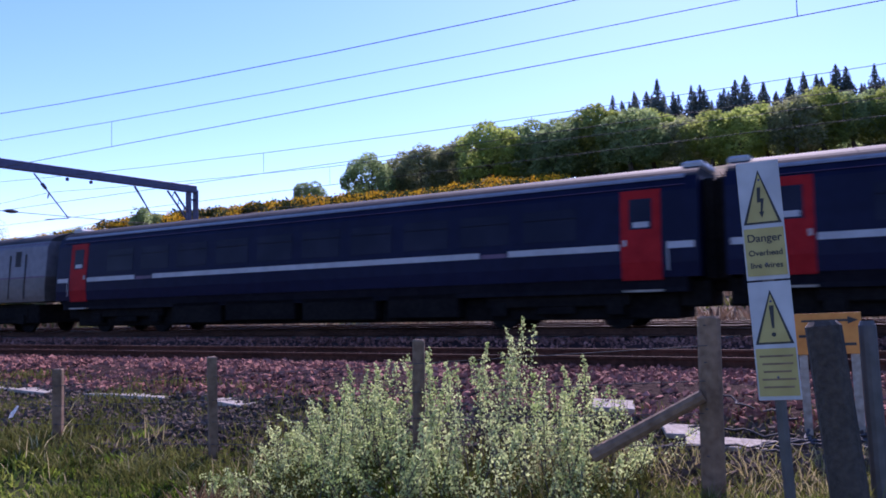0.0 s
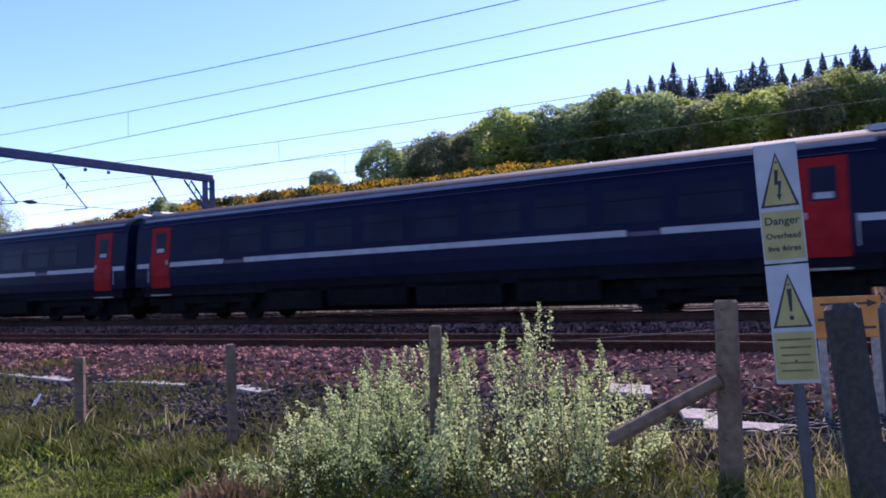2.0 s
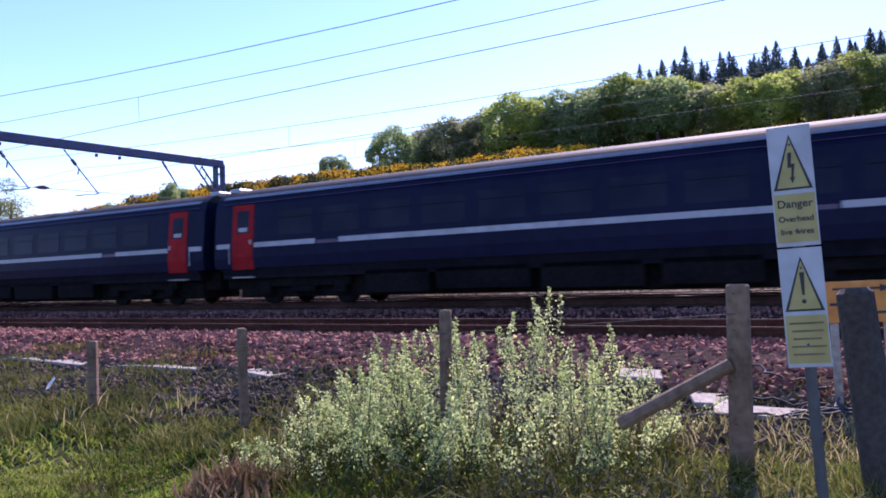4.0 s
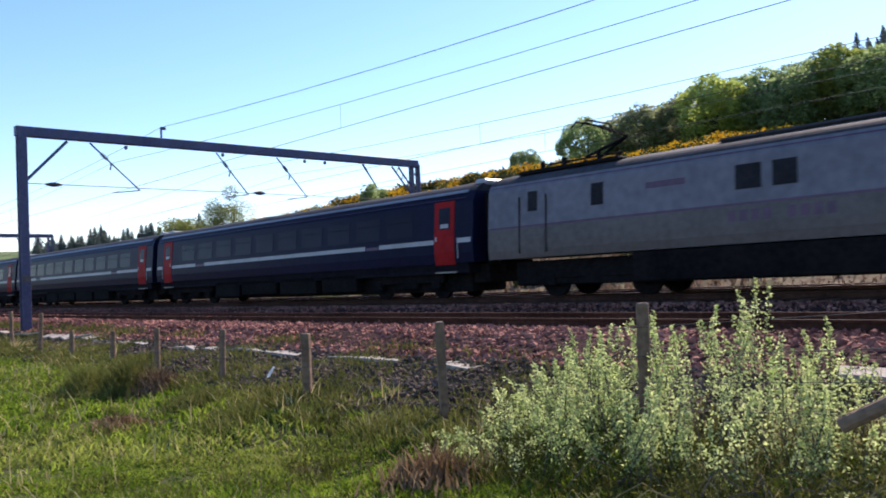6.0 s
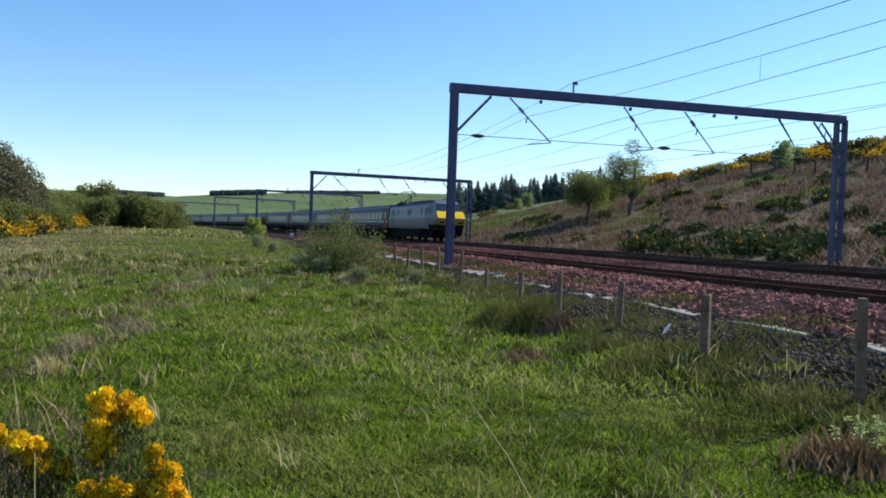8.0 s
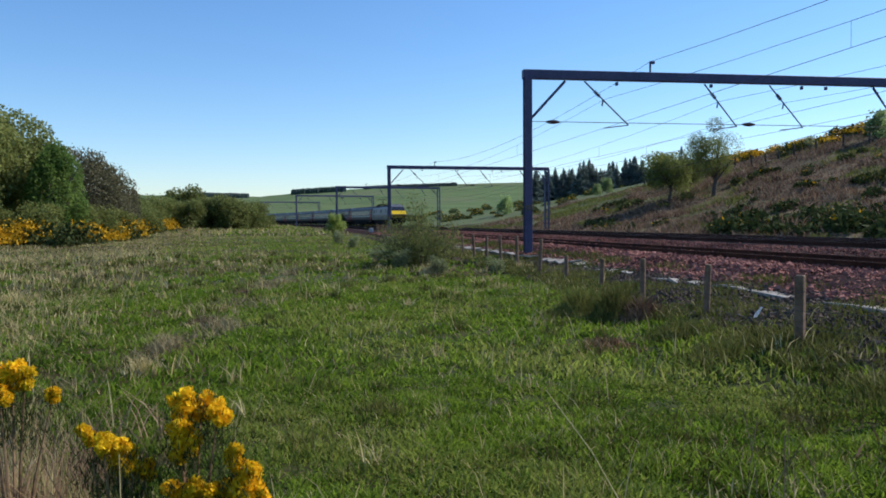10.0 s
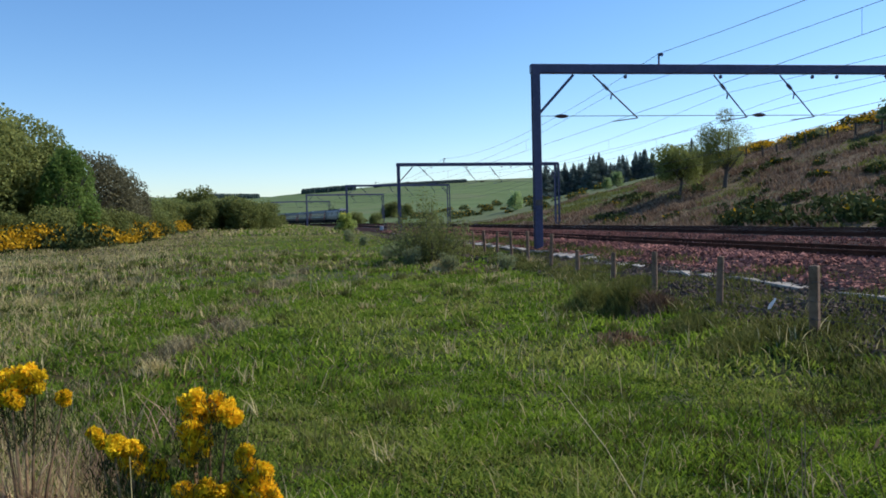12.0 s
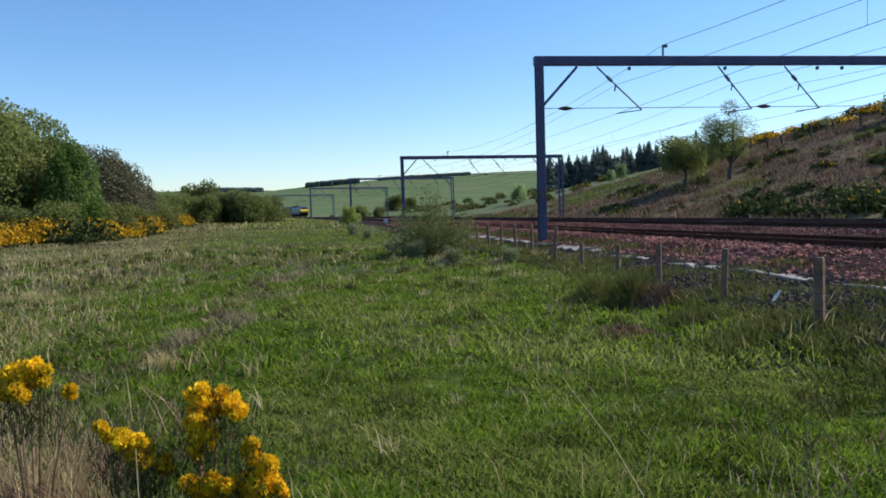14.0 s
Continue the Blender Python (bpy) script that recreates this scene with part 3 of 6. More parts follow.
def build_coach():
    """Origin at rail level in the middle; x runs towards the tail."""
    c = thing("passenger_coach", "navy blue passenger coach with white stripe and red doors", "train coach", group="coaches")
    H = 11.42
    part("body", shell(1.15, 3.4, -H, H), M_NAVY, c)
    part("skirt", shell(0.82, 1.15, -H + 0.3, H - 0.3, 4, -0.03), M_SKIRT, c)
    # added dark filler block, keeps the shaded underside from showing light through
    bm = B()
    box(bm, 0, 0, 0.66, 21.6, 1.7, 0.9, bevel=0.04)
    part("underframe_fill", bm, M_GEAR, c)
    # added filler at each end, darkens the see-through gap below the gangway
    for e in (-1, 1):
        bm = B()
        box(bm, e * (H - 0.28), 0, 0.78, 0.72, 1.5, 0.62, bevel=0.05)
        part("coach_end_fill", bm, M_GEAR, c)
    part("roof", shell(3.4, 3.79, -H + 0.02, H - 0.02, 7, 0.006), M_ROOF, c, "dusty grey roof", smooth=False)
    for s in (-1, 1):
        # raised pale strip: the roof shoulder's highlight made as a plate
        bm = B()
        plate(bm, -H + 0.3, H - 0.3, 3.36, 3.46, s, 0.03)
        part("shoulder_sheen", bm, M_SHOULDER_SHEEN, c, "pale strip painted as the sheen on the roof shoulder")
        bm = B()
        plate(bm, -H + 0.3, H - 0.3, 3.2, 3.215, s, 0.005)
        part("cantrail_line", bm, M_MAROON, c, "thin maroon line")
        for x0, x1 in ((-H + 0.1, -H + 0.7), (-H + 1.78, -H + 4.3), (-H + 5.2, H - 5.4), (H - 4.6, H - 1.78), (H - 0.7, H - 0.1)):
            bm = B()
            plate(bm, x0, x1, 1.785, 1.935, s, 0.004)
            part("stripe", bm, M_STRIPE, c, "white waist stripe")
        for x0, x1 in ((-H + 4.36, -H + 5.15), (H - 5.35, H - 4.65)):
            bm = B()
            plate(bm, x0, x1, 1.78, 1.88, s, 0.004)
            part("name_band", bm, M_MAROON, c, "dull maroon lettering band")
        for i in range(10):
            x = -H + 3.5 + i * (2 * H - 7) / 9
            bm = B()
            plate(bm, x - 0.68, x + 0.68, 2.1, 2.86, s, 0.008)
            w = part("window", bm, M_GLASS, c, "dark tinted window")
            bm = B()
            plate(bm, x - 0.68, x + 0.68, 2.62, 2.64, s, 0.013, 2)
            part("vent_bar", bm, M_SKIRT, w)
        for x in (-H + 1.28, H - 1.28):
            bm = B()
            plate(bm, x - 0.46, x + 0.46, 1.1, 3.15, s, 0.014, 6)
            dr = part("door", bm, M_RED, c, "bright red plug door")
            bm = B()
            plate(bm, x - 0.26, x + 0.26, 2.25, 2.95, s, 0.02)
            part("door_window", bm, M_GLASS, dr, "dark door window")
            bm = B()
            plate(bm, x - 0.17, x + 0.19, 2.29, 2.42, s, 0.026, 2)
            part("door_notice", bm, M_STRIPE, dr, "small white notice on the glass")
            bm = B()
            box(bm, x + 0.37 * (1 if x < 0 else -1), s * (side_y(1.95) + 0.02), 1.95, 0.07, 0.04, 0.14)
            part("door_button", bm, M_STRIPE, dr)
            bm = B()
            rod(bm, (x + (0.6 if x > 0 else -0.6), s * 1.36, 1.3), (x + (0.6 if x > 0 else -0.6), s * 1.34, 1.95), 0.018)
            part("grab_rail", bm, M_STRIPE, c)
            bm = B()
            box(bm, x, s * 1.3, 0.86, 0.9, 0.16, 0.05)
            part("footstep", bm, M_CONCRETE, c)
    for e in (-1, 1):
        bm = B()
        box(bm, e * (H + 0.13), 0, 2.2, 0.3, 1.5, 2.3, bevel=0.06)
        part("gangway", bm, M_GEAR, c, "black rubber gangway")
        bm = B()
        box(bm, e * (H - 0.22), 0, 3.7, 0.5, 1.3, 0.2, bevel=0.06)
        part("roof_end", bm, M_STRIPE, c, "pale roof end fairing")
        bm = B()
        box(bm, e * (H + 0.15), 0, 0.95, 0.4, 0.5, 0.3, bevel=0.03)
        part("coupling", bm, M_GEAR, c)
        bogie(c, e * 7.9)
    for x, w, y in ((-4.3, 2.2, 0.72), (-1.6, 2.8, 0.66), (1.4, 2.6, 0.7), (4.2, 2.2, 0.68)):
        for s in (-1, 1):
            bm = B()
            box(bm, x, s * 0.85, 1.0 - y / 2, w, 0.8, y, bevel=0.03)
            part("equipment_case", bm, M_GEAR, c)
    return c


def nose_outline():
    """Front from the bottom lip up to the roof: (back from the tip, height, half width)."""
    return [(0.55, 0.55, 1.05), (0.42, 0.95, 1.12), (0.3, 1.5, 1.18), (0.02, 1.95, 1.22), (0.0, 2.08, 1.22), (0.72, 2.68, 1.2), (1.45, 3.36, 1.06), (1.75, 3.56, 0.95), (2.4, 3.73, 0.8)]


def build_engine(name, label, power):
    """Tapered cab end with raked screen; the tip lies at +x."""
    c = thing(name, label, "locomotive" if power else "driving trailer")
    H = 9.2 if power else 8.9
    front = H - 2.4
    part("upper_body", shell(2.08, 3.4, -H, front), M_SILVER, c)
    part("lower_body", shell(1.16, 2.08, -H, front, 5), M_LOWER, c, "dusty grey lower panels")
    part("roof", shell(3.4, 3.79, -H, front, 7, 0.004), M_ROOF, c, "dusty grey roof")
    out = nose_outline()

    def strip(bm, i0, i1, inset=0.0, grow=0.0, sy=(-1, 1)):
        for i in range(i0, i1):
            (a, z, w), (a2, z2, w2) = out[i], out[i + 1]
            q = [(H - a + grow, sy[0] * (w - inset), z), (H - a + grow, sy[1] * (w - inset), z), (H - a2 + grow, sy[1] * (w2 - inset), z2), (H - a2 + grow, sy[0] * (w2 - inset), z2)]
            bm.faces.new([bm.verts.new(v) for v in q])
        return bm

    # cab sides: from the main body forward to the outline
    rim = [(1.9, 0.85, 1.2)] + out[2:]
    for s in (-1, 1):
        for nm, i0, i1, mt in (("cab_valance", 0, 1, M_GEAR), ("cab_lower_side", 1, 3, M_LOWER), ("cab_side", 3, len(rim) - 1, M_SILVER)):
            bm = B()
            for (a, z, w), (a2, z2, w2) in zip(rim[i0:i1], rim[i0 + 1:i1 + 1]):
                zb, zt = max(z, 1.0), max(z2, 1.0)
                q = ((front, s * side_y(zb), zb), (H - a, s * w, z), (H - a2, s * w2, z2), (front, s * side_y(zt), zt))
                bm.faces.new([bm.verts.new(v) for v in q])
            bmesh.ops.remove_doubles(bm, verts=bm.verts, dist=0.0005)
            part(nm, bm, mt, c)
    part("cab_roof", strip(B(), 6, 8, -0.002), M_SILVER, c)
    bm = strip(B(), 7, 8)
    a, z, w = out[8]
    bm.faces.new([bm.verts.new(v) for v in ((H - a, -w, z), (H - a, w, z), (front - 0.1, 0.6, 3.8), (front - 0.1, -0.6, 3.8))])
    part("roof_dome", bm, M_SILVER, c)
    part("nose_panel", strip(B(), 4, 5), M_NOSE, c, "bright yellow sloping nose panel")
    part("nose_lip", strip(B(), 3, 4), M_SILVER, c, "pale lip over the headlamps")
    part("chin_panel", strip(B(), 2, 3), M_CHIN, c, "yellow chin panel darkened for the shade under the lip")
    part("bumper", strip(B(), 1, 2), M_GEAR, c, "black buffer beam")
    part("screen_surround", strip(B(), 5, 6), M_GRILLE, c, "black windscreen surround")
    bm = strip(B(), 0, 1)
    part("plough", bm, M_GEAR, c, "dark snowplough")
    for sy in ((-0.93, -0.03), (0.03, 0.93)):
        bm = B()
        (a, z, w), (a2, z2, w2) = out[5], out[6]
        q = [(0.07, sy[0]), (0.07, sy[1]), (0.93, sy[1]), (0.93, sy[0])]
        bm.faces.new([bm.verts.new((H - (a + (a2 - a) * f) + 0.012, y * (w + (w2 - w) * f), z + (z2 - z) * f + 0.01)) for f, y in q])
        wd = part("windscreen", bm, M_SCREEN, c, "dark raked windscreen pane")
        bm = B()
        rod(bm, (H - 0.7, sy[0] * 0.5 + sy[1] * 0.5, 2.72), (H - 1.1, sy[0] * 0.45 + sy[1] * 0.55 + 0.2, 3.08), 0.012)
        part("wiper", bm, M_BLACK, wd)
    for y in (-0.85, 0.85):
        bm = B()
        box(bm, H - 0.16, y, 1.72, 0.1, 0.42, 0.16, bevel=0.02)
        part("headlamp", bm, M_GLASS, c, "dark headlamp cluster")
        bm = B()
        rod(bm, (H - 0.6, y, 1.02), (H - 0.12, y, 1.02), 0.2, seg=14)
        part("buffer", bm, M_GEAR, c)
    bm = B()
    rod(bm, (H - 0.6, 0, 0.95), (H - 0.1, 0, 0.95), 0.12)
    part("coupler", bm, M_GEAR, c)
    for s in (-1, 1):
        bm = B()
        plate(bm, -H + 0.05, front, 2.05, 2.11, s, 0.006)
        part("waist_line", bm, M_MAROON, c, "thin maroon waist line")
        bm = B()
        plate(bm, -H + 0.05, front, 3.3, 3.325, s, 0.012)
        part("roof_seam", bm, M_MAROON, c)
        wins = [(-H + 4.0, 0.2, 2.46, 3.06), (-H + 13.0, 0.19, 2.42, 3.06), (-H + 14.5, 0.14, 2.45, 3.02)]
        if power:
            wins += [(-H + 8.2, 0.31, 2.42, 3.0), (-H + 9.05, 0.28, 2.42, 3.0)]
        for x, hw, z0, z1 in wins:
            bm = B()
            plate(bm, x - hw, x + hw, z0, z1, s, 0.008)
            part("side_window", bm, M_GRILLE, c, "small dark grille window")
        for x in (-H + 1.75, -H + 15.4):
            bm = B()
            plate(bm, x - 0.42, x + 0.42, 2.115, 3.1, s, 0.01, 6)
            dr = part("cab_door", bm, M_SILVER, c)
            bm = B()
            plate(bm, x - 0.42, x + 0.42, 1.2, 2.045, s, 0.01, 6)
            part("door_foot", bm, M_LOWER, dr)
            bm = B()
            plate(bm, x - 0.18, x + 0.18, 2.5, 3.08, s, 0.016)
            part("door_window", bm, M_GRILLE, dr)
            for e in (-0.5, 0.5):
                bm = B()
                rod(bm, (x + e, s * 1.375, 1.3), (x + e, s * 1.27, 2.95), 0.022)
                part("grab_rail", bm, M_GEAR, dr)
        # quarter light by the cab
        bm = B()
        zz = [(front + 0.12, 2.6), (front + 0.85, 2.56), (front + 0.2, 3.05)]
        pts = [bm.verts.new((x, s * (np.interp(x, [front, H - 0.72], [side_y(z), 1.2]) + 0.03 if z < 3 else side_y(z) + 0.012), z)) for x, z in zz]
        bm.faces.new(pts)
        part("quarter_light", bm, M_GLASS, c)
        for i in range(9):
            if i != 4:
                bm = B()
                plate(bm, -H + 7.7 + i * 0.28, -H + 7.88 + i * 0.28, 1.68, 1.94, s, 0.006, 2)
                part("letter_bar", bm, M_MAROON, c, "faded maroon lettering bar")
        bm = B()
        plate(bm, -H + 5.5, -H + 6.6, 2.72, 2.88, s, 0.008, 2)
        part("name_plate", bm, M_MAROON, c, "small maroon plate")
        bm = B()
        box(bm, -0.2, s * 0.98, 0.74, 8.0, 0.72, 0.78, bevel=0.05)
        part("underframe_case", bm, M_GEAR, c)
    bm = B()
    box(bm, -H - 0.12, 0, 2.2, 0.3, 1.5, 2.3, bevel=0.06)
    part("gangway", bm, M_GEAR, c)
    # added solid filler along the whole engine, stands for the dark underside
    bm = B()
    box(bm, -0.8, 0, 0.7, 2 * H - 3.2, 2.1, 0.72, bevel=0.05)
    part("underframe_fill", bm, M_GEAR, c)
    for e in (-5.6, 5.2):
        bogie(c, e, 0.5)
    if power:
        bm = B()
        box(bm, -6.6, 0, 3.72, 3.6, 1.5, 0.12, bevel=0.03)
        for x in (-7.6, -6.8, -5.6):
            for y in (-0.5, 0.5):
                rod(bm, (x, y, 3.76), (x, y, 4.02), 0.07)
        rod(bm, (-7.8, 0, 3.98), (-5.2, 0, 3.98), 0.03)
        part("roof_gear", bm, M_GEAR, c, "dark roof insulators and busbar")
        bm = B()
        base = Vector((-6.2, 0, 3.95))
        knee, head = base + Vector((1.25, 0, 0.45)), base + Vector((0.1, 0, 0.98))
        rod(bm, base + Vector((0, 0.3, 0)), knee, 0.045)
        rod(bm, base + Vector((0, -0.3, 0)), knee, 0.045)
        rod(bm, knee, head + Vector((0, 0.35, 0)), 0.03)
        rod(bm, knee, head + Vector((0, -0.35, 0)), 0.03)
        for e in (-0.18, 0.18):
            rod(bm, head + Vector((e, -0.55, 0.03)), head + Vector((e, 0.55, 0.03)), 0.03)
            for s in (-1, 1):
                rod(bm, head + Vector((e, s * 0.55, 0.03)), head + Vector((e, s * 0.85, -0.2)), 0.022)
        part("pantograph", bm, M_GEAR, c, "raised pantograph")
        bm = B()
        box(bm, 1.2, 0, 3.74, 6.4, 1.2, 0.1, bevel=0.04)
        part("roof_hatch", bm, M_ROOF, c)
        bm = B()
        box(bm, 5.9, 0, 3.78, 0.5, 0.5, 0.12, bevel=0.04)
        part("roof_vent", bm, M_STRIPE, c)
    return c


SPEED, GAP0 = 33.4, 0.87
coach = build_coach()
TRAIN = []                                 # (vehicle, metres behind the first coach gap at 0 s, turned)
lead = build_engine("driving_trailer", "silver grey driving trailer with yellow nose leading the train", False)
TRAIN.append((lead, -23.4 - 9.3, True))
TRAIN.append((coach, -11.7, False))
for i in range(1, 9):
    TRAIN.append((copy_thing(coach, Matrix()), 11.7 + 23.4 * (i - 1), False))
loco = build_engine("electric_locomotive", "silver grey electric locomotive with yellow nose and raised pantograph", True)
TRAIN.append((loco, 187.2 + 9.6, False))


def motions():
    for ob, behind, turned in TRAIN:
        rows = []
        for i in range(29):
            t = i * 0.5
            s = GAP0 + SPEED * t - behind
            x, y, z, _ = on_line(s)
            xa, ya, za, _ = on_line(s - 7.5)
            xb, yb, zb, _ = on_line(s + 7.5)
            yaw = math.degrees(math.atan2(ya - yb, xa - xb))
            pitch = -math.degrees(math.atan2(za - zb, 15.0))
            rows.append((t, pose((xa + xb) / 2, (ya + yb) / 2, (za + zb) / 2, 0, pitch if not turned else -pitch, yaw + (180 if turned else 0))))
        walk(ob, rows)


# ---- plants ----
def wire_mesh(pts, r, mat):
    bm = B()
    for a, b in zip(pts, pts[1:]):
        rod(bm, a, b, r, r * 0.85, 5)
    me = bpy.data.meshes.new("stem")
    bm.to_mesh(me), bm.free()
    me.materials.append(mat)
    return me


RNG = np.random.default_rng(7)


def spot(yaw, d):
    x, y = -d * math.sin(radians(yaw)), d * math.cos(radians(yaw))
    return x, y, float(ground_z(x, y))


def cards(centres, size, rng, flat=0.0, out=None):
    """Small kite-shaped leaves, turned at random, or roughly facing out."""
    n = len(centres)
    a = rng.normal(size=(n, 3))
    if out is not None:
        f = out + rng.normal(size=(n, 3)) * 1.3
        a = np.cross(f, a)
        a /= np.linalg.norm(a, axis=1)[:, None] + 1e-9
        b = np.cross(a, f)
        b /= np.linalg.norm(b, axis=1)[:, None] + 1e-9
        s = (size * rng.uniform(0.6, 1.3, n))[:, None]
        v = np.stack([centres - a * s, centres + b * s * 0.6, centres + a * s, centres - b * s * 0.6], 1)
        return v.reshape(-1, 3), np.arange(n * 4).reshape(n, 4)
    a[:, 2] *= 1 - flat
    a /= np.linalg.norm(a, axis=1)[:, None] + 1e-9
    b = np.cross(a, rng.normal(size=(n, 3)))
    b /= np.linalg.norm(b, axis=1)[:, None] + 1e-9
    s = (size * rng.uniform(0.6, 1.3, n))[:, None]
    v = np.stack([centres - a * s, centres + b * s * 0.55, centres + a * s, centres - b * s * 0.55], 1)
    return v.reshape(-1, 3), np.arange(n * 4).reshape(n, 4)


def lobes_points(rng, rx, rz, lobes, n, base, shell_in=0.55, low=False):
    """Points on the skins of many overlapping lobes that fill an uneven crown."""
    c = rng.normal(size=(lobes, 3))
    c /= np.linalg.norm(c, axis=1)[:, None]
    c *= rng.uniform(0.25, 0.85, lobes)[:, None] ** 0.7
    c[:, 2] = np.abs(c[:, 2]) * 1.25 - 0.25
    if low:
        c[:, 2] = rng.uniform(-0.42, 0.85, lobes)
        c[:, :2] *= (1.15 - 0.45 * np.abs(c[:, 2:3]))
    c *= np.array([rx, rx, rz]) * 0.75
    c[:, 2] += base + rz * 0.38
    r = rng.uniform(0.26, 0.46, lobes) * rx
    k = rng.integers(0, lobes, n)
    d = rng.normal(size=(n, 3))
    d /= np.linalg.norm(d, axis=1)[:, None]
    return c[k] + d * (r[k] * rng.uniform(shell_in, 1.08, n))[:, None]


def dome_points(rng, rx, z0, z1, lobes, n, cone=0.0):
    """Leaves on the outer skins of lobes heaped into a rounded crown; also their outward ways."""
    k = np.arange(lobes) + 0.5
    u = 1 - 1.75 * k / lobes
    q = k * 2.39996 + rng.normal(size=lobes) * 0.25
    rr = np.sqrt(1 - u * u)
    c = np.stack([rr * np.cos(q), rr * np.sin(q), u], 1) * rng.uniform(0.52, 0.86, lobes)[:, None]
    r = rng.uniform(0.22, 0.4, lobes)
    j = rng.integers(0, lobes, n)
    d = rng.normal(size=(n, 3))
    d /= np.linalg.norm(d, axis=1)[:, None]
    keep = np.einsum("ij,ij->i", d, c[j]) > -0.12
    j, d = j[keep], d[keep]
    p = c[j] + d * (r[j] * rng.uniform(0.78, 1.07, len(j)))[:, None]
    p = p + rng.normal(size=p.shape) * 0.028
    w = 1 - cone * np.clip((p[:, 2:3] + 1) / 2, 0, 1)
    m, hh = (z0 + z1) / 2, (z1 - z0) / 2
    return np.concatenate([p[:, :2] * rx * w, p[:, 2:3] * hh + m], 1), d


def make_tree(seed, h, rx, leaf, n, mat, label, name="tree", bare=0.1, lobes=30, dome=False, cone=0.0):
    rng = np.random.default_rng(seed)
    t = thing(name, label, "tree")
    bm = B()
    r0 = 0.035 * h
    rod(bm, (0, 0, -0.4), (0.05 * h, 0.02 * h, h * 0.4), r0, r0 * 0.6, 7)
    top = Vector((0.05 * h, 0.02 * h, h * 0.4))
    for i in range(6):
        q = i / 6 * 6.283 + rng.uniform(-0.4, 0.4)
        st = Vector((0, 0, -0.4)).lerp(top, rng.uniform(0.55, 1))
        en = st + Vector((math.cos(q) * rx * 0.6, math.sin(q) * rx * 0.6, h * rng.uniform(0.18, 0.42)))
        rod(bm, st, en, r0 * 0.42, r0 * 0.12, 5)
        en2 = st.lerp(en, 0.6) + Vector((math.cos(q + 1) * rx * 0.3, math.sin(q + 1) * rx * 0.3, h * 0.2))
        rod(bm, st.lerp(en, 0.6), en2, r0 * 0.22, r0 * 0.06, 4)
    rod(bm, top, top + Vector((0.02 * h, 0, h * 0.42)), r0 * 0.6, r0 * 0.12, 6)
    part("trunk", bm, M_BARK, t)
    if dome:
        p, d = dome_points(rng, rx, h * bare - 0.1 * h, h, lobes, n, cone)
        v, f = cards(p, leaf, rng, out=d)
    else:
        v, f = cards(lobes_points(rng, rx, h * (1 - bare), lobes, n, h * bare), leaf, rng)
    v[:, 2] = np.maximum(v[:, 2], 0.05)
    mesh_of("crown", v, f, mat, t)
    return t


def make_bush(seed, h, rx, leaf, n, mat, label, name="bush", category="bush"):
    rng = np.random.default_rng(seed)
    t = thing(name, label, category)
    bm = B()
    for i in range(7):
        q = i / 7 * 6.283 + rng.uniform(-0.4, 0.4)
        rod(bm, (0, 0, -0.15), (math.cos(q) * rx * 0.55, math.sin(q) * rx * 0.55, h * rng.uniform(0.5, 0.8)), 0.02 * h, 0.006 * h, 5)
    part("woody_growth", bm, M_BARK, t)
    v, f = cards(lobes_points(rng, rx, h * 0.9, 20, n, h * 0.05, low=True), leaf, rng)
    v[:, 2] = np.maximum(v[:, 2], 0.0)
    mesh_of("foliage", v, f, mat, t)
    return t


def make_willow(seed, h, rx, label):
    """Open bush of many upright whips with small leaves along them."""
    rng = np.random.default_rng(seed)
    t = thing("willow_bush", label, "bush")
    bm, L = B(), []
    for i in range(150):
        q, u = rng.uniform(0, 6.283), rng.uniform(0, 1) ** 0.6
        b0 = Vector((math.cos(q) * u * rx * 0.5, math.sin(q) * u * rx * 0.5, -0.1))
        hh = h * (1.05 - 0.55 * u) * rng.uniform(0.55, 1.0)
        tip = Vector((math.cos(q) * u * rx * rng.uniform(0.8, 1.15), math.sin(q) * u * rx * rng.uniform(0.8, 1.15), hh))
        rod(bm, b0, tip, 0.013, 0.003, 4)
        k = 75
        w = rng.uniform(0.15, 1.02, k)[:, None]
        L.append(np.array(b0) * (1 - w) + np.array(tip) * w + rng.normal(size=(k, 3)) * 0.13)
    part("woody_growth", bm, M_BARK, t)["kind"] = "stuff"
    v, f = cards(np.concatenate(L), 0.042, rng)
    v[:, 2] = np.maximum(v[:, 2], 0.0)
    mesh_of("foliage", v, f, M_LEAF_O, t)
    return t


def make_conifer(seed, h, r, n, label):
    rng = np.random.default_rng(seed)
    t = thing("conifer", label, "tree", group="conifers")
    bm = B()
    rod(bm, (0, 0, -0.4), (0, 0, h * 0.97), 0.018 * h, 0.004 * h, 6)
    part("trunk", bm, M_BARK, t)
    u = rng.uniform(0.03, 1, n) ** 1.25
    q = rng.uniform(0, 6.283, n)
    tier = 0.8 + 0.2 * np.sin(u * 34 + 2 * np.sin(q * 2 + seed)) + 0.16 * np.sin(q * 3 + u * 9)
    rad = r * (1.02 - u) * tier * np.sqrt(rng.uniform(0.15, 1, n))
    c = np.stack([rad * np.cos(q), rad * np.sin(q), h * u - rad * 0.25], 1)
    v, f = cards(c, 0.037 * h * (1.12 - u), rng, flat=0.3)
    mesh_of("crown", v, f, M_LEAF_D, t)
    return t


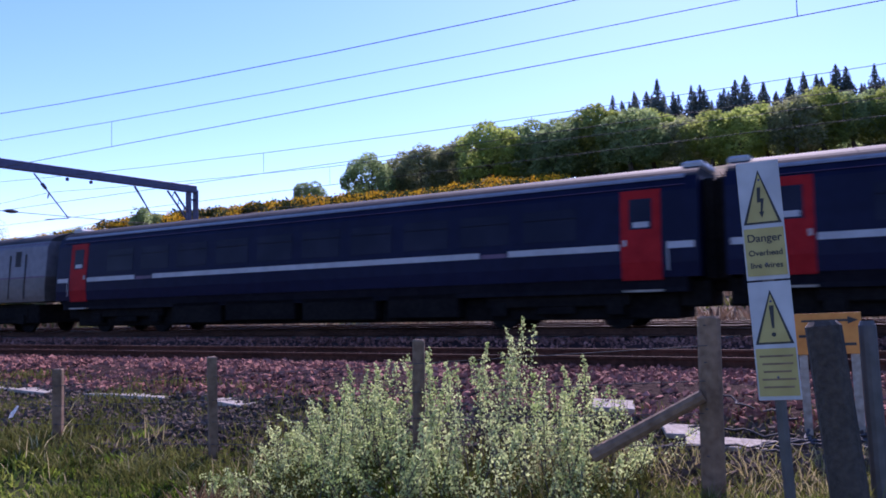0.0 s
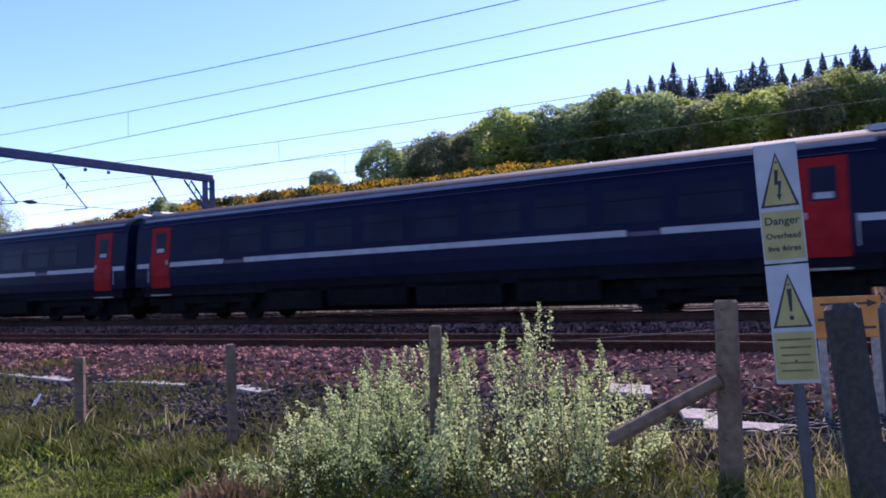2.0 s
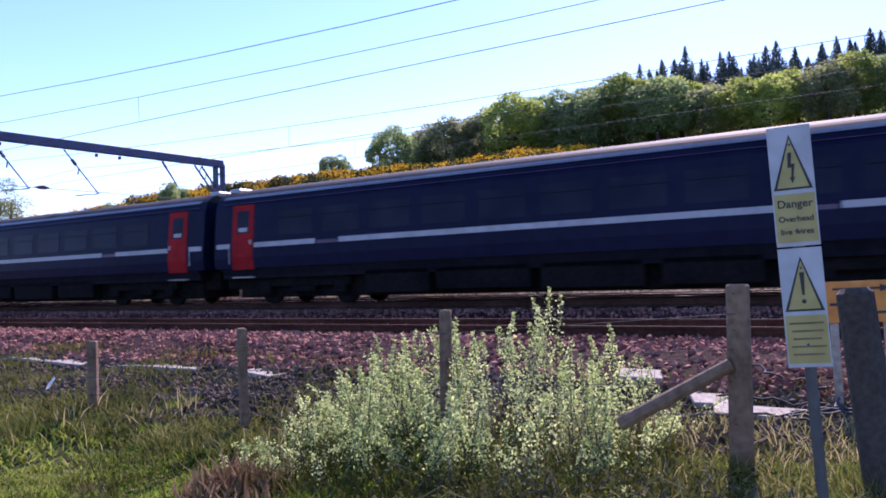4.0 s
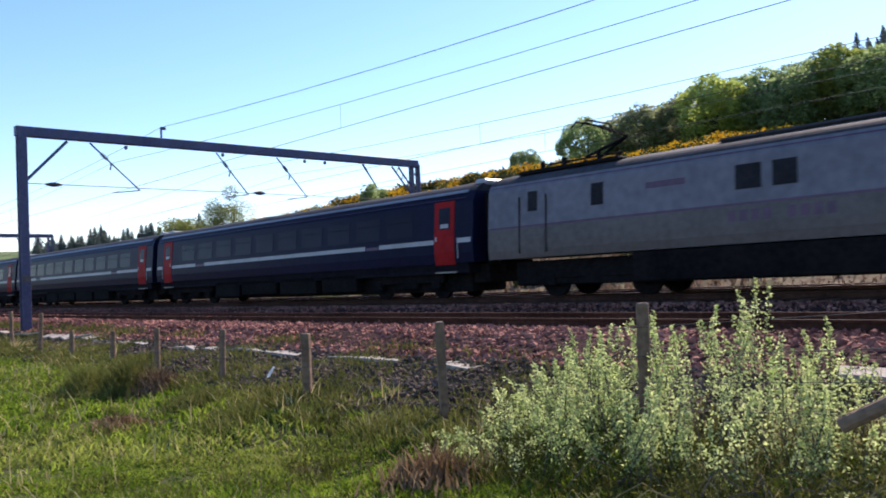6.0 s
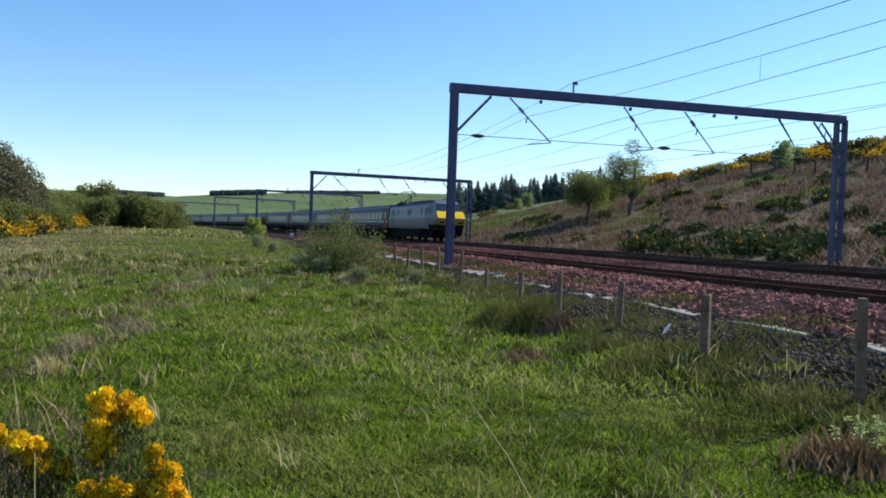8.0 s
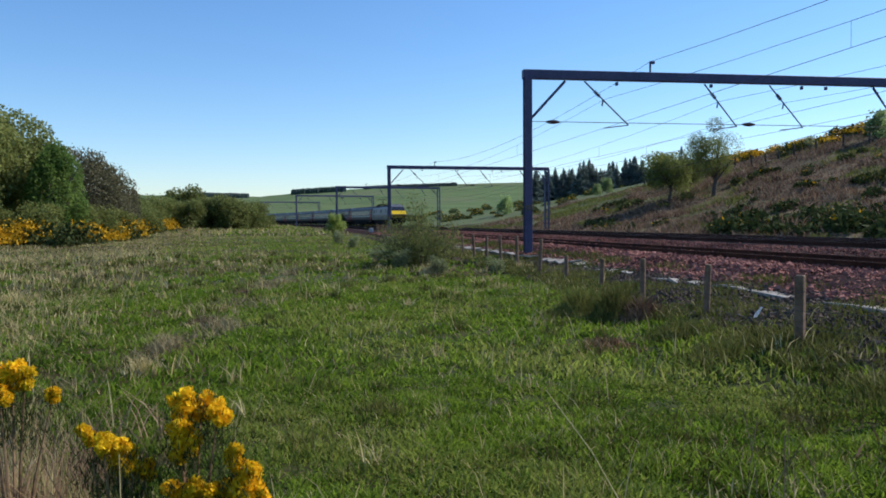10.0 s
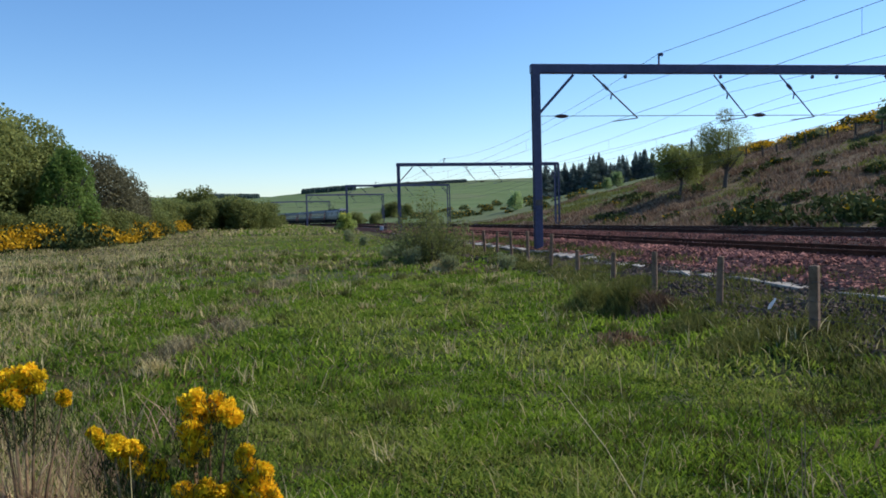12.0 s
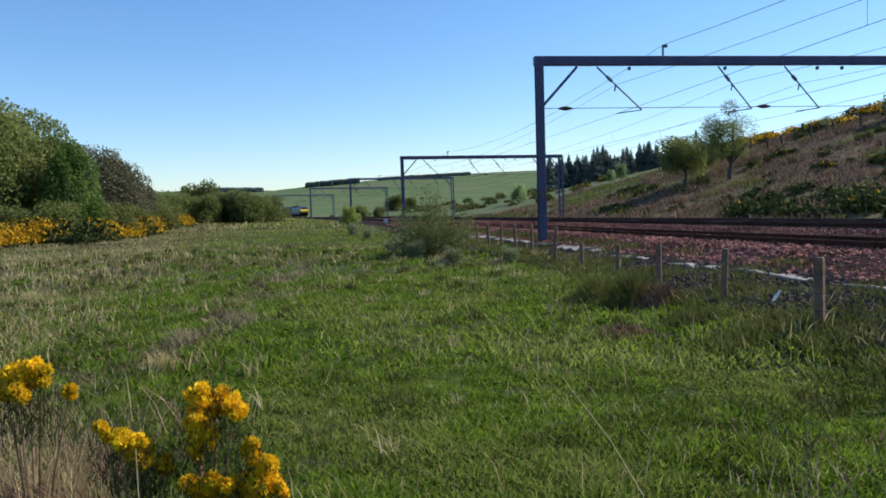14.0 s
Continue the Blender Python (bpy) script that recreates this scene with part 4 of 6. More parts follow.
def place(ob, yaw, d, scale=1.0, turn=0.0, copy=True, wide=1.0):
    x, y, z = spot(yaw, d)
    m = Matrix.Translation((x, y, z - 0.05)) @ pose(0, 0, 0, 0, 0, turn)
    o = copy_thing(ob, m) if copy else ob
    o.matrix_basis = m @ Matrix.Diagonal((scale * wide, scale * wide, scale, 1))
    return o


def plant_hill_wood():
    rng = np.random.default_rng(3)
    kinds = [make_tree(11, 10, 4.6, 0.23, 15000, M_LEAF, "mature broadleaf tree in full green leaf on the hill", dome=True, lobes=46),
             make_tree(12, 10, 4.4, 0.23, 15000, M_LEAF_L, "broadleaf tree in fresh yellow-green leaf on the hill", dome=True, lobes=40),
             make_tree(13, 9.5, 4.2, 0.22, 13000, M_LEAF_B, "broadleaf tree with brownish opening buds on the hill", dome=True, lobes=52)]
    first = [True, True, True]

    def put(k, yaw, d, s):
        place(kinds[k], yaw, d, s * float(np.interp(yaw, [-10, 4, 9, 14, 22], [0.76, 0.80, 0.88, 0.94, 0.97])), rng.uniform(0, 360), copy=not first[k], wide=1.25)
        first[k] = False

    put(0, 27.6, 116, 0.74), put(0, 31.9, 120, 0.48), put(2, 25.3, 122, 0.78), put(2, 23.6, 118, 0.86), put(1, 22.0, 124, 0.85)
    for yaw, d, s, k in ((20.5, 118, 0.92, 2), (18.5, 114, 1.0, 1), (16.3, 118, 1.06, 0), (14.2, 113, 1.0, 0), (12.4, 116, 1.1, 0), (10.6, 113, 1.1, 1), (8.6, 110, 1.0, 0), (7.0, 116, 1.02, 1), (5.0, 112, 0.92, 2), (3.2, 110, 0.9, 1), (1.6, 108, 0.9, 1), (-0.4, 112, 1.0, 1), (-2.2, 109, 1.0, 2), (-3.8, 111, 1.05, 1), (-5.6, 112, 0.98, 0), (-7.5, 113, 1.0, 1), (-9.5, 113, 1.0, 0)):
        put(k, yaw, d, s)
    for yaw in np.arange(-8.5, 26, 2.6):
        put(int(rng.integers(0, 3)), yaw, 128 + rng.uniform(-4, 4), rng.uniform(0.8, 0.95) * (1.0 if yaw < 20 else 0.8))
    con = make_conifer(21, 13, 3.3, 3600, "tall dark green spruce on the hilltop")
    con2 = make_conifer(22, 12, 3.0, 3400, "tall dark green spruce on the hilltop")
    f2 = [True, True]
    for i, yaw in enumerate(np.arange(-9.5, 10.0, 0.23)):
        k = i % 2
        place((con, con2)[k], yaw + rng.uniform(-0.4, 0.4), 143 + rng.uniform(-6, 6), rng.uniform(0.78, 1.16) * (1.02 if yaw < 3 else 1.14), rng.uniform(0, 360), copy=not f2[k], wide=rng.uniform(1.25, 1.7))
        f2[k] = False
    for yaw in (10.9, 17.0, 18.2):
        place(con2, yaw, 138, 0.8, yaw * 40)
    # plantation edge beyond the cutting
    for yaw in np.arange(53.5, 65.4, 0.1):
        place((con, con2)[int(rng.integers(0, 2))], yaw + rng.uniform(-0.12, 0.12), rng.uniform(205, 245), rng.uniform(0.72, 0.95) * float(np.interp(yaw, [54, 58, 64], [1.08, 0.98, 0.86])), rng.uniform(0, 360), wide=1.6)


def plant_slope_trees():
    a = make_tree(31, 7.6, 3.4, 0.075, 14000, M_LEAF_O, "slender tree in sparse grey-green leaf on the slope", bare=0.26, lobes=22)
    place(a, 53.2, 90, 1.0, 20, copy=False)
    b = make_tree(32, 5.4, 3.3, 0.12, 9000, M_LEAF_O, "low spreading hawthorn in green leaf on the slope", bare=0.2)
    place(b, 56.1, 92, 1.12, 0, copy=False)
    place(b, 54.9, 97, 0.8, 80)
    c = make_bush(33, 4.3, 1.9, 0.085, 6000, M_LEAF_O, "tall young green bush at the foot of the slope")
    place(c, 24.3, 41, 1.0, 10, copy=False)
    d = make_bush(34, 2.8, 2.0, 0.16, 1800, M_LEAF, "dark green bush among the gorse")
    place(d, 43.3, 101, 1.0, 0, copy=False)
    place(d, 42.4, 104, 0.7, 70), place(d, 60.3, 150, 0.9, 40), place(d, 61.0, 146, 0.7, 10), place(d, 67.5, 150, 1.1, 10)
    e = make_tree(35, 2.6, 0.8, 0.1, 260, M_LEAF_B, "thin bare sapling on the gorse ridge", bare=0.3)
    place(e, 47.2, 104, 1.0, 0, copy=False)


def plant_left_wood():
    big = make_tree(41, 11.5, 5.2, 0.16, 30000, M_LEAF_O, "tall olive-brown oak at the field edge", bare=0.06, lobes=60, dome=True)
    grn = make_tree(42, 9.6, 3.2, 0.13, 20000, M_LEAF_W, "bright green conical tree at the field edge", bare=0.06, lobes=46, dome=True, cone=0.35)
    pur = make_tree(44, 9.4, 4.6, 0.14, 20000, M_LEAF_P, "dark purplish-brown tree coming into bud at the field edge", bare=0.06, lobes=56, dome=True)
    f = [True, True, True]
    for k, yaw, d, s in ((0, 103.6, 76, 1.06), (0, 101.2, 80, 1.0), (0, 99.8, 80, 0.8), (1, 98.2, 73, 0.9), (2, 96.7, 92, 1.02), (2, 95.4, 96, 0.88), (2, 94.6, 100, 0.62), (1, 100.4, 88, 0.7), (0, 105.5, 74, 1.0)):
        place((big, grn, pur)[k], yaw, d, s, yaw * 37, copy=not f[k])
        f[k] = False
    b = make_bush(43, 3.0, 2.6, 0.13, 6500, M_LEAF_O, "rounded dark green thorn bush along the field edge")
    first = True
    for yaw, d, s in ((101.5, 70, 0.8), (99.0, 70, 0.9), (97.0, 74, 0.9), (95.6, 80, 0.9), (94.2, 90, 0.8), (92.8, 105, 0.9), (93.3, 112, 1.2), (92.4, 122, 1.3), (91.6, 128, 1.3), (91.0, 150, 1.2), (90.2, 150, 2.0), (90.7, 132, 1.2), (89.8, 126, 1.2), (85.4, 138, 1.3), (89.0, 132, 1.35), (88.0, 130, 1.35), (87.2, 128, 1.45), (86.2, 132, 1.3), (92.0, 135, 0.8), (76.5, 260, 1.4), (75.4, 255, 1.1), (84.4, 215, 0.8), (79.0, 180, 0.8), (77.6, 170, 0.7)):
        place(b, yaw, d, s, yaw * 53, copy=not first)
        first = False


def gorse_mass(name, pts, label):
    """Rough thicket: dark spiny growth with flower-covered tops."""
    rng = np.random.default_rng(5)
    G, Fl = [], []
    for (x, y, s, bloom) in pts:
        z = float(ground_z(x, y))
        n = int(90 * s * s) + 50
        d = rng.normal(size=(n, 3))
        d /= np.linalg.norm(d, axis=1)[:, None]
        d[:, 2] = np.abs(d[:, 2])
        c = np.array([x, y, z]) + d * np.array([s, s, s * 0.85]) * rng.uniform(0.5, 1.0, n)[:, None] + rng.normal(size=(n, 3)) * 0.08
        up = (d[:, 2] > 0.15) & (rng.uniform(size=n) < bloom)
        Fl.append(c[up] + np.array([0, 0, 0.06])), G.append(c[~up])
    t = thing(name, label, "gorse", kind="stuff")
    v, f = cards(np.concatenate(G), 0.2, rng)
    mesh_of("spiny_growth", v, f, M_GORSE_G, t)["kind"] = "stuff"
    v, f = cards(np.concatenate(Fl), 0.15, rng)
    mesh_of("blossom", v, f, M_GORSE_FAR, t)["kind"] = "stuff"


def plant_gorse():
    rng = np.random.default_rng(9)
    far = []
    for _ in range(150):
        x, m = rng.uniform(-300, -120), rng.uniform(6, 75)
        far.append((x, float(line_y(x)) + 8 + m, rng.uniform(0.6, 1.8), 0.12))
    gorse_mass("far_scrub", far, "dark gorse scrub scattered over the far green slope")
    pts = []
    for _ in range(760):
        x = rng.uniform(-112, -24)
        m = rng.uniform(36, 74)
        if m < 40 and rng.uniform() < 0.6:
            continue
        y = float(line_y(x)) + 8 + m
        pts.append((x, y, rng.uniform(0.8, 1.7), rng.choice([0.15, 0.55, 0.8], p=[0.3, 0.3, 0.4])))
    gorse_mass("gorse_thicket", pts, "broad band of yellow-flowering gorse along the hillside")
    pts = []
    for yaw in np.arange(89.5, 104, 0.28):
        d = np.interp(yaw, [89.5, 92, 94, 97, 104], [150, 118, 92, 74, 64]) + rng.uniform(-4, 3)
        x, y, _ = spot(yaw, d)
        pts.append((x, y, rng.uniform(1.4, 2.6), rng.choice([0.05, 0.35, 0.95], p=[0.25, 0.25, 0.5])))
    for yaw in np.arange(89.8, 99, 0.3):
        d = np.interp(yaw, [89.5, 92, 94, 97, 104], [140, 108, 83, 66, 58]) + rng.uniform(-3, 3)
        x, y, _ = spot(yaw, d)
        pts.append((x, y, rng.uniform(0.9, 2.2), rng.choice([0.03, 0.4, 0.95], p=[0.45, 0.2, 0.35])))
    gorse_mass("gorse_hedge", pts, "yellow-flowering gorse hedge at the field edge")
    pts = []
    # real scrub, crowded downhill to stand also for shaded hollows by the track
    for _ in range(85):
        x, m = rng.uniform(-95, 5), 1.5 + 32 * rng.uniform() ** 1.5
        bl = 0.35 if rng.uniform() < 0.08 else 0.02
        for _ in range(int(rng.integers(1, 5))):
            x2, m2 = x + rng.normal() * 1.3, max(1.2, m + rng.normal() * 0.6)
            pts.append((x2, float(line_y(x2)) + 8 + m2, rng.uniform(0.3, 0.95), bl))
    for _ in range(46):
        x, m = rng.uniform(-50, -30), rng.uniform(1.5, 6.5)
        pts.append((x, float(line_y(x)) + 8 + m, rng.uniform(0.5, 1.3), rng.choice([0.0, 0.05], p=[0.7, 0.3])))
    gorse_mass("scrub", pts, "dark low scrub over the bracken slope, denser low down for shaded hollows")


HEADS = {     # blossom clumps: place and radius
    "a": [(-4.31, -0.18, 0.67, 0.08), (-4.39, -0.08, 0.63, 0.09), (-4.22, -0.0, 0.62, 0.07), (-4.25, -0.19, 0.57, 0.06), (-4.25, -0.17, 0.49, 0.08), (-4.23, -0.18, 0.43, 0.05)],
    "b": [(-4.26, -0.62, 0.56, 0.05), (-4.15, -0.54, 0.53, 0.06), (-4.29, -0.49, 0.45, 0.07), (-4.24, -0.45, 0.42, 0.07), (-4.19, -0.41, 0.38, 0.06), (-4.28, -0.35, 0.35, 0.05), (-4.21, -0.46, 0.5, 0.04)],
    "d": [(-4.08, 0.08, 0.44, 0.05), (-4.0, 0.1, 0.4, 0.07), (-4.03, 0.14, 0.32, 0.07), (-3.96, 0.16, 0.24, 0.07), (-3.99, 0.1, 0.28, 0.07), (-4.09, 0.04, 0.25, 0.06), (-4.0, -0.03, 0.27, 0.07), (-4.05, -0.1, 0.29, 0.06), (-4.13, -0.18, 0.24, 0.06), (-4.14, -0.23, 0.28, 0.04)],
    "c": [(-5.16, -1.19, 0.7, 0.09), (-5.14, -1.11, 0.73, 0.08), (-5.1, -1.04, 0.71, 0.06), (-5.04, -1.16, 0.62, 0.06), (-5.19, -1.25, 0.63, 0.06), (-5.15, -0.9, 0.59, 0.04)]}


def florets(centre, r, n, rng):
    """Pea flowers in a lumpy clump: an upright petal and a forward keel each."""
    lump = rng.normal(size=(7, 3))
    lump /= np.linalg.norm(lump, axis=1)[:, None]
    k = rng.integers(0, 7, n)
    d = rng.normal(size=(n, 3))
    d /= np.linalg.norm(d, axis=1)[:, None]
    p = np.asarray(centre) + lump[k] * r * 0.72 + d * r * rng.uniform(0.25, 0.5, n)[:, None]
    v, f = cards(p, 0.019, rng, out=d)
    v2, f2 = cards(p + d * 0.008, 0.010, rng)
    return np.concatenate([v, v2]), np.concatenate([f, f2 + len(v)])


def near_gorse():
    rng = np.random.default_rng(15)
    for key, heads in HEADS.items():
        bx = sum(h[0] for h in heads) / len(heads) + 0.05
        by = sum(h[1] for h in heads) / len(heads)
        bz = float(ground_z(bx, by))
        t = thing("gorse_bush", "flowering gorse bush with bright yellow blossom spikes", "gorse", (bx, by, bz), group="near gorse")
        inv = Vector((-bx, -by, -bz))
        spines = []
        for h in heads:
            p = Vector(h[:3]) + inv - Vector((0, 0, 0.035))
            mid = Vector((p.x * 0.5, p.y * 0.5, p.z * 0.45))
            stem = rod(B(), (p.x * 0.2, p.y * 0.2, -0.1), mid, 0.012, 0.009, 5)
            rod(stem, mid, p, 0.009, 0.005, 5)
            part("stem", stem, M_FERN, t)
            v, f = florets(p, h[3], int(170 + 4200 * h[3]), rng)
            mesh_of("blossom_spike", v, f, M_GORSE, t)["kind"] = "stuff"
            n = 200
            w = rng.uniform(0.45, 1.02, n)[:, None]
            spines.append(np.array(mid) * (1 - w) + np.array(p) * w + rng.normal(size=(n, 3)) * (0.06 + 0.03 * (1 - w)) - np.array([0, 0, 0.03]))
        v, f = blades(np.concatenate(spines), 0.045, 0.0028, 1.6, rng)
        mesh_of("spiny_growth", v, f, M_GORSE_G, t)["kind"] = "stuff"


def blades(pos, h, w, lean, rng):
    """One bent, tapering blade for each place."""
    n = len(pos)
    q = rng.uniform(0, 6.283, n)
    side = np.stack([np.cos(q), np.sin(q), 0 * q], 1)
    q2 = rng.uniform(0, 6.283, n)
    ln = (rng.uniform(0.1, 1, n) * lean * h)[:, None] * np.stack([np.cos(q2), np.sin(q2), 0 * q2], 1)
    up = np.zeros((n, 3))
    up[:, 2] = h
    w = np.broadcast_to(w, (n,))[:, None]
    v = np.stack([pos - side * w, pos + side * w, pos + up * 0.6 + ln * 0.4 + side * w * 0.7, pos + up + ln, pos + up * 0.6 + ln * 0.4 - side * w * 0.7], 1)
    k = np.arange(n)[:, None] * 5
    f = np.concatenate([k + np.array([[0, 1, 2]]), k + np.array([[0, 2, 4]]), k + np.array([[4, 2, 3]])])
    return v.reshape(-1, 3), f


def scatter(n, r0, r1, y0, y1, rng):
    r = np.sqrt(rng.uniform(r0 * r0, r1 * r1, n))
    a = np.radians(rng.uniform(y0, y1, n))
    return -r * np.sin(a), r * np.cos(a)


def fence_n(x, y):
    return 0.174 * x + 0.985 * y


def rut(x, y):
    """How bare the trodden wet hollow in the meadow is."""
    yc = 0.224 * (-x - 14.0) + 0.12 * np.sin(x * 0.8)
    w = 0.42 + 0.12 * np.sin(x * 2.1)
    return 0.62 * np.exp(-((y - yc) / w) ** 2) * step(-9.4, -10.6, x) * step(-29.5, -26, x)


def wet_hollow():
    xs = np.linspace(-28.5, -9.7, 60)
    ws = np.linspace(-0.5, 0.5, 9)
    X, W = np.meshgrid(xs, ws, indexing="ij")
    Y = 0.224 * (-X - 14.0) + 0.12 * np.sin(X * 0.8) + W * np.maximum(0.04, 0.3 + 0.25 * np.sin(X * 2.1) + 0.2 * np.sin(X * 0.9))
    Z = ground_z(X, Y) + 0.012 - 0.03 * np.abs(W) * 2 + 0.03 * wobble(X, Y, 7.0) + 0.02 * wobble(X, Y, 3.1)
    v = np.stack([X, Y, Z], -1).reshape(-1, 3)
    i, j = np.meshgrid(np.arange(59), np.arange(8), indexing="ij")
    k = (i * 9 + j).ravel()
    tagged(mesh_of("trodden_hollow", v, np.stack([k, k + 9, k + 10, k + 1], 1), M_MUD, smooth=True), "bare grey-brown trodden earth in the meadow", "bare earth", kind="structure")


def grow_grass():
    rng = np.random.default_rng(17)
    V, F, base = [], [], 0
    S, SF, sb = [], [], 0
    for n, r0, r1, h0, h1, w, q0, q1 in ((190000, 1.6, 9.5, 0.03, 0.085, 0.008, -12, 116), (170000, 9.5, 24, 0.04, 0.11, 0.016, -12, 116), (150000, 24, 90, 0.06, 0.14, 0.03, -12, 116), (40000, 90, 230, 0.12, 0.3, 0.13, 66, 108), (9000, 0.1, 1.6, 0.03, 0.085, 0.01, 0, 360), (30000, 1.6, 7, 0.03, 0.09, 0.013, 116, 348), (30000, 1.6, 12, 0.04, 0.1, 0.02, 116, 348), (20000, 12, 45, 0.06, 0.15, 0.05, 116, 348)):
        x, y = scatter(n, r0, r1, q0, q1, rng)
        nf = fence_n(x, y)
        tall = 0.5 + 0.4 * wobble(x, y, 1.1) + 0.5 * wobble(x, y, 3.7) + 0.5 * wobble(x + 3, y, 8.3)
        keep = (nf < 6.0 + 0.6 * wobble(x, y, 0.8) + 0.05 * np.maximum(0, -x - 80)) & (y < line_y(x) - 13) & (rng.uniform(size=n) < 0.6 + tall) & (rng.uniform(size=n) > rut(x, y))
        x, y, tall = x[keep], y[keep], tall[keep]
        h = rng.uniform(h0, h1, len(x)) * np.clip(0.6 + tall * 0.8, 0.6, 2.1)
        p = np.stack([x, y, ground_z(x, y) + 0.004], 1)
        dry = rng.uniform(size=len(x)) < np.clip(0.07 + 0.4 * step(-20, -45, x) * step(8, -3, y) + 0.12 * step(0.5, 0.95, wobble(x, y, 0.33)) + 0.35 * step(60, 90, np.hypot(x, y)) + 0.6 * step(-0.8, -4.0, y) * step(-4, -10, x), 0, 0.8)
        v, f = blades(p[~dry], h[~dry], w * rng.uniform(0.7, 1.4, (~dry).sum()), 1.5, rng)
        V.append(v), F.append(f + base)
        base += len(v)
        v, f = blades(p[dry], h[dry] * 1.3, w * 0.6, 1.3, rng)
        S.append(v), SF.append(f + sb)
        sb += len(v)
    # broad-leaved herbs close to the ground
    H, HF, hb = [], [], 0
    for n, r0, r1, sz in ((70000, 1.6, 9.5, 0.017), (50000, 9.5, 24, 0.032)):
        x, y = scatter(n, r0, r1, -10, 114, rng)
        k = (fence_n(x, y) < 6.2) & (rng.uniform(size=n) < 0.35 + 0.6 * wobble(x + 9, y, 1.6) + 0.4 * wobble(x, y, 4.3))
        c = np.stack([x[k], y[k], ground_z(x[k], y[k]) + rng.uniform(0.02, 0.085, k.sum())], 1)
        v, f = cards(c, sz, rng, flat=0.6)
        H.append(v), HF.append(f + hb)
        hb += len(v)
    tagged(mesh_of("meadow_herbs", np.concatenate(H), np.concatenate(HF), M_HERB), "low broad-leaved herbs among the meadow grass", "herbs", kind="stuff")
    # long bleached stalks
    x, y = scatter(10000, 2.5, 45, 0, 118, rng)
    k = (fence_n(x, y) < 6.5) & (rng.uniform(size=len(x)) < 0.12 + 0.3 * wobble(x, y, 0.6) + 0.6 * step(0.8, -3.5, y) * step(-4, -9, x))
    p = np.stack([x[k], y[k], ground_z(x[k], y[k])], 1)
    v, f = blades(p, rng.uniform(0.2, 0.5, len(p)), 0.004 + 0.00035 * np.hypot(p[:, 0], p[:, 1]), 0.9, rng)
    S.append(v), SF.append(f + sb)
    sb += len(v)
    # weeds between the fence and the ballast
    x = rng.uniform(-60, 2.5, 90000)
    y = (5.4 + 3.2 * rng.uniform(0, 1, 90000) ** 1.4 - 0.174 * x) / 0.985
    nf = fence_n(x, y)
    k = rng.uniform(size=90000) < np.clip(1.2 - (nf - 5.6) / 3.0 + 0.5 * wobble(x, y, 1.3), 0, 1)
    p = np.stack([x[k], y[k], ground_z(x[k], y[k]) - 0.01], 1)
    v, f = blades(p, rng.uniform(0.04, 0.15, len(p)) * np.clip(1 + 0.6 * wobble(p[:, 0], p[:, 1], 2.0), 0.4, 2), 0.0055 + 0.0004 * np.abs(p[:, 0]), 0.8, rng)
    # thick growth hugging the fence
    for mat, name, label, n, h0, h1 in ((M_RANK, "fence_grass", "thick olive grass along the foot of the fence", 15000, 0.05, 0.17), (M_TUSSOCK, "fence_weeds", "dark weeds along the foot of the fence", 11000, 0.04, 0.15), (M_STRAW, "fence_straw", "bleached stalks along the foot of the fence", 420, 0.1, 0.26)):
        a = 4.6 + 40 * rng.uniform(0, 1, n) ** 1.5
        nf0 = 5.2 + np.abs(rng.normal(size=n)) * 0.55
        x, y = 0.174 * nf0 - 0.985 * a, 0.985 * nf0 + 0.174 * a
        lush = 0.55 + 0.45 * wobble(x, y, 1.9) + 0.3 * wobble(x, y, 4.7)
        k = (rng.uniform(size=n) < lush + 0.25) & (nf0 < 7.2)
        q = np.stack([x[k], y[k], ground_z(x[k], y[k])], 1)
        bv, bf = blades(q, rng.uniform(h0, h1, len(q)) * np.clip(lush[k] + 0.4, 0.4, 1.4), 0.005 + 0.0005 * a[k], 1.3, rng)
        tagged(mesh_of(name, bv, bf, mat), label, "grass", kind="stuff")
    n = 9000
    x, y = rng.uniform(-2.2, 2.2, n), rng.uniform(4.6, 7.4, n)
    k = rng.uniform(size=n) < 0.75 + 0.5 * wobble(x, y, 2.2) - 0.35 * step(6.4, 7.4, y)
    q = np.stack([x[k], y[k], ground_z(x[k], y[k]) + 0.01], 1)
    sv, sf = blades(q, rng.uniform(0.05, 0.2, len(q)), 0.006, 1.5, rng)
    dry = rng.uniform(size=len(q)) < 0.45
    sf3 = sf.reshape(3, -1, 3)
    tagged(mesh_of("verge_straw", sv, sf3[:, dry].reshape(-1, 3), M_STRAW), "short bleached grass on the verge by the posts", "grass", kind="stuff")
    tagged(mesh_of("verge_grass", sv, sf3[:, ~dry].reshape(-1, 3), M_RANK), "short olive grass on the verge by the posts", "grass", kind="stuff")
    tagged(mesh_of("rank_grass", v, f, M_RANK), "dull olive rank grass and weeds along the fence", "grass", kind="stuff")
    tagged(mesh_of("grass", np.concatenate(V), np.concatenate(F), M_GRASS), "lush short green meadow grass", "grass", kind="stuff")
    tagged(mesh_of("dry_grass", np.concatenate(S), np.concatenate(SF), M_STRAW), "bleached dry grass stalks among the meadow", "grass", kind="stuff")


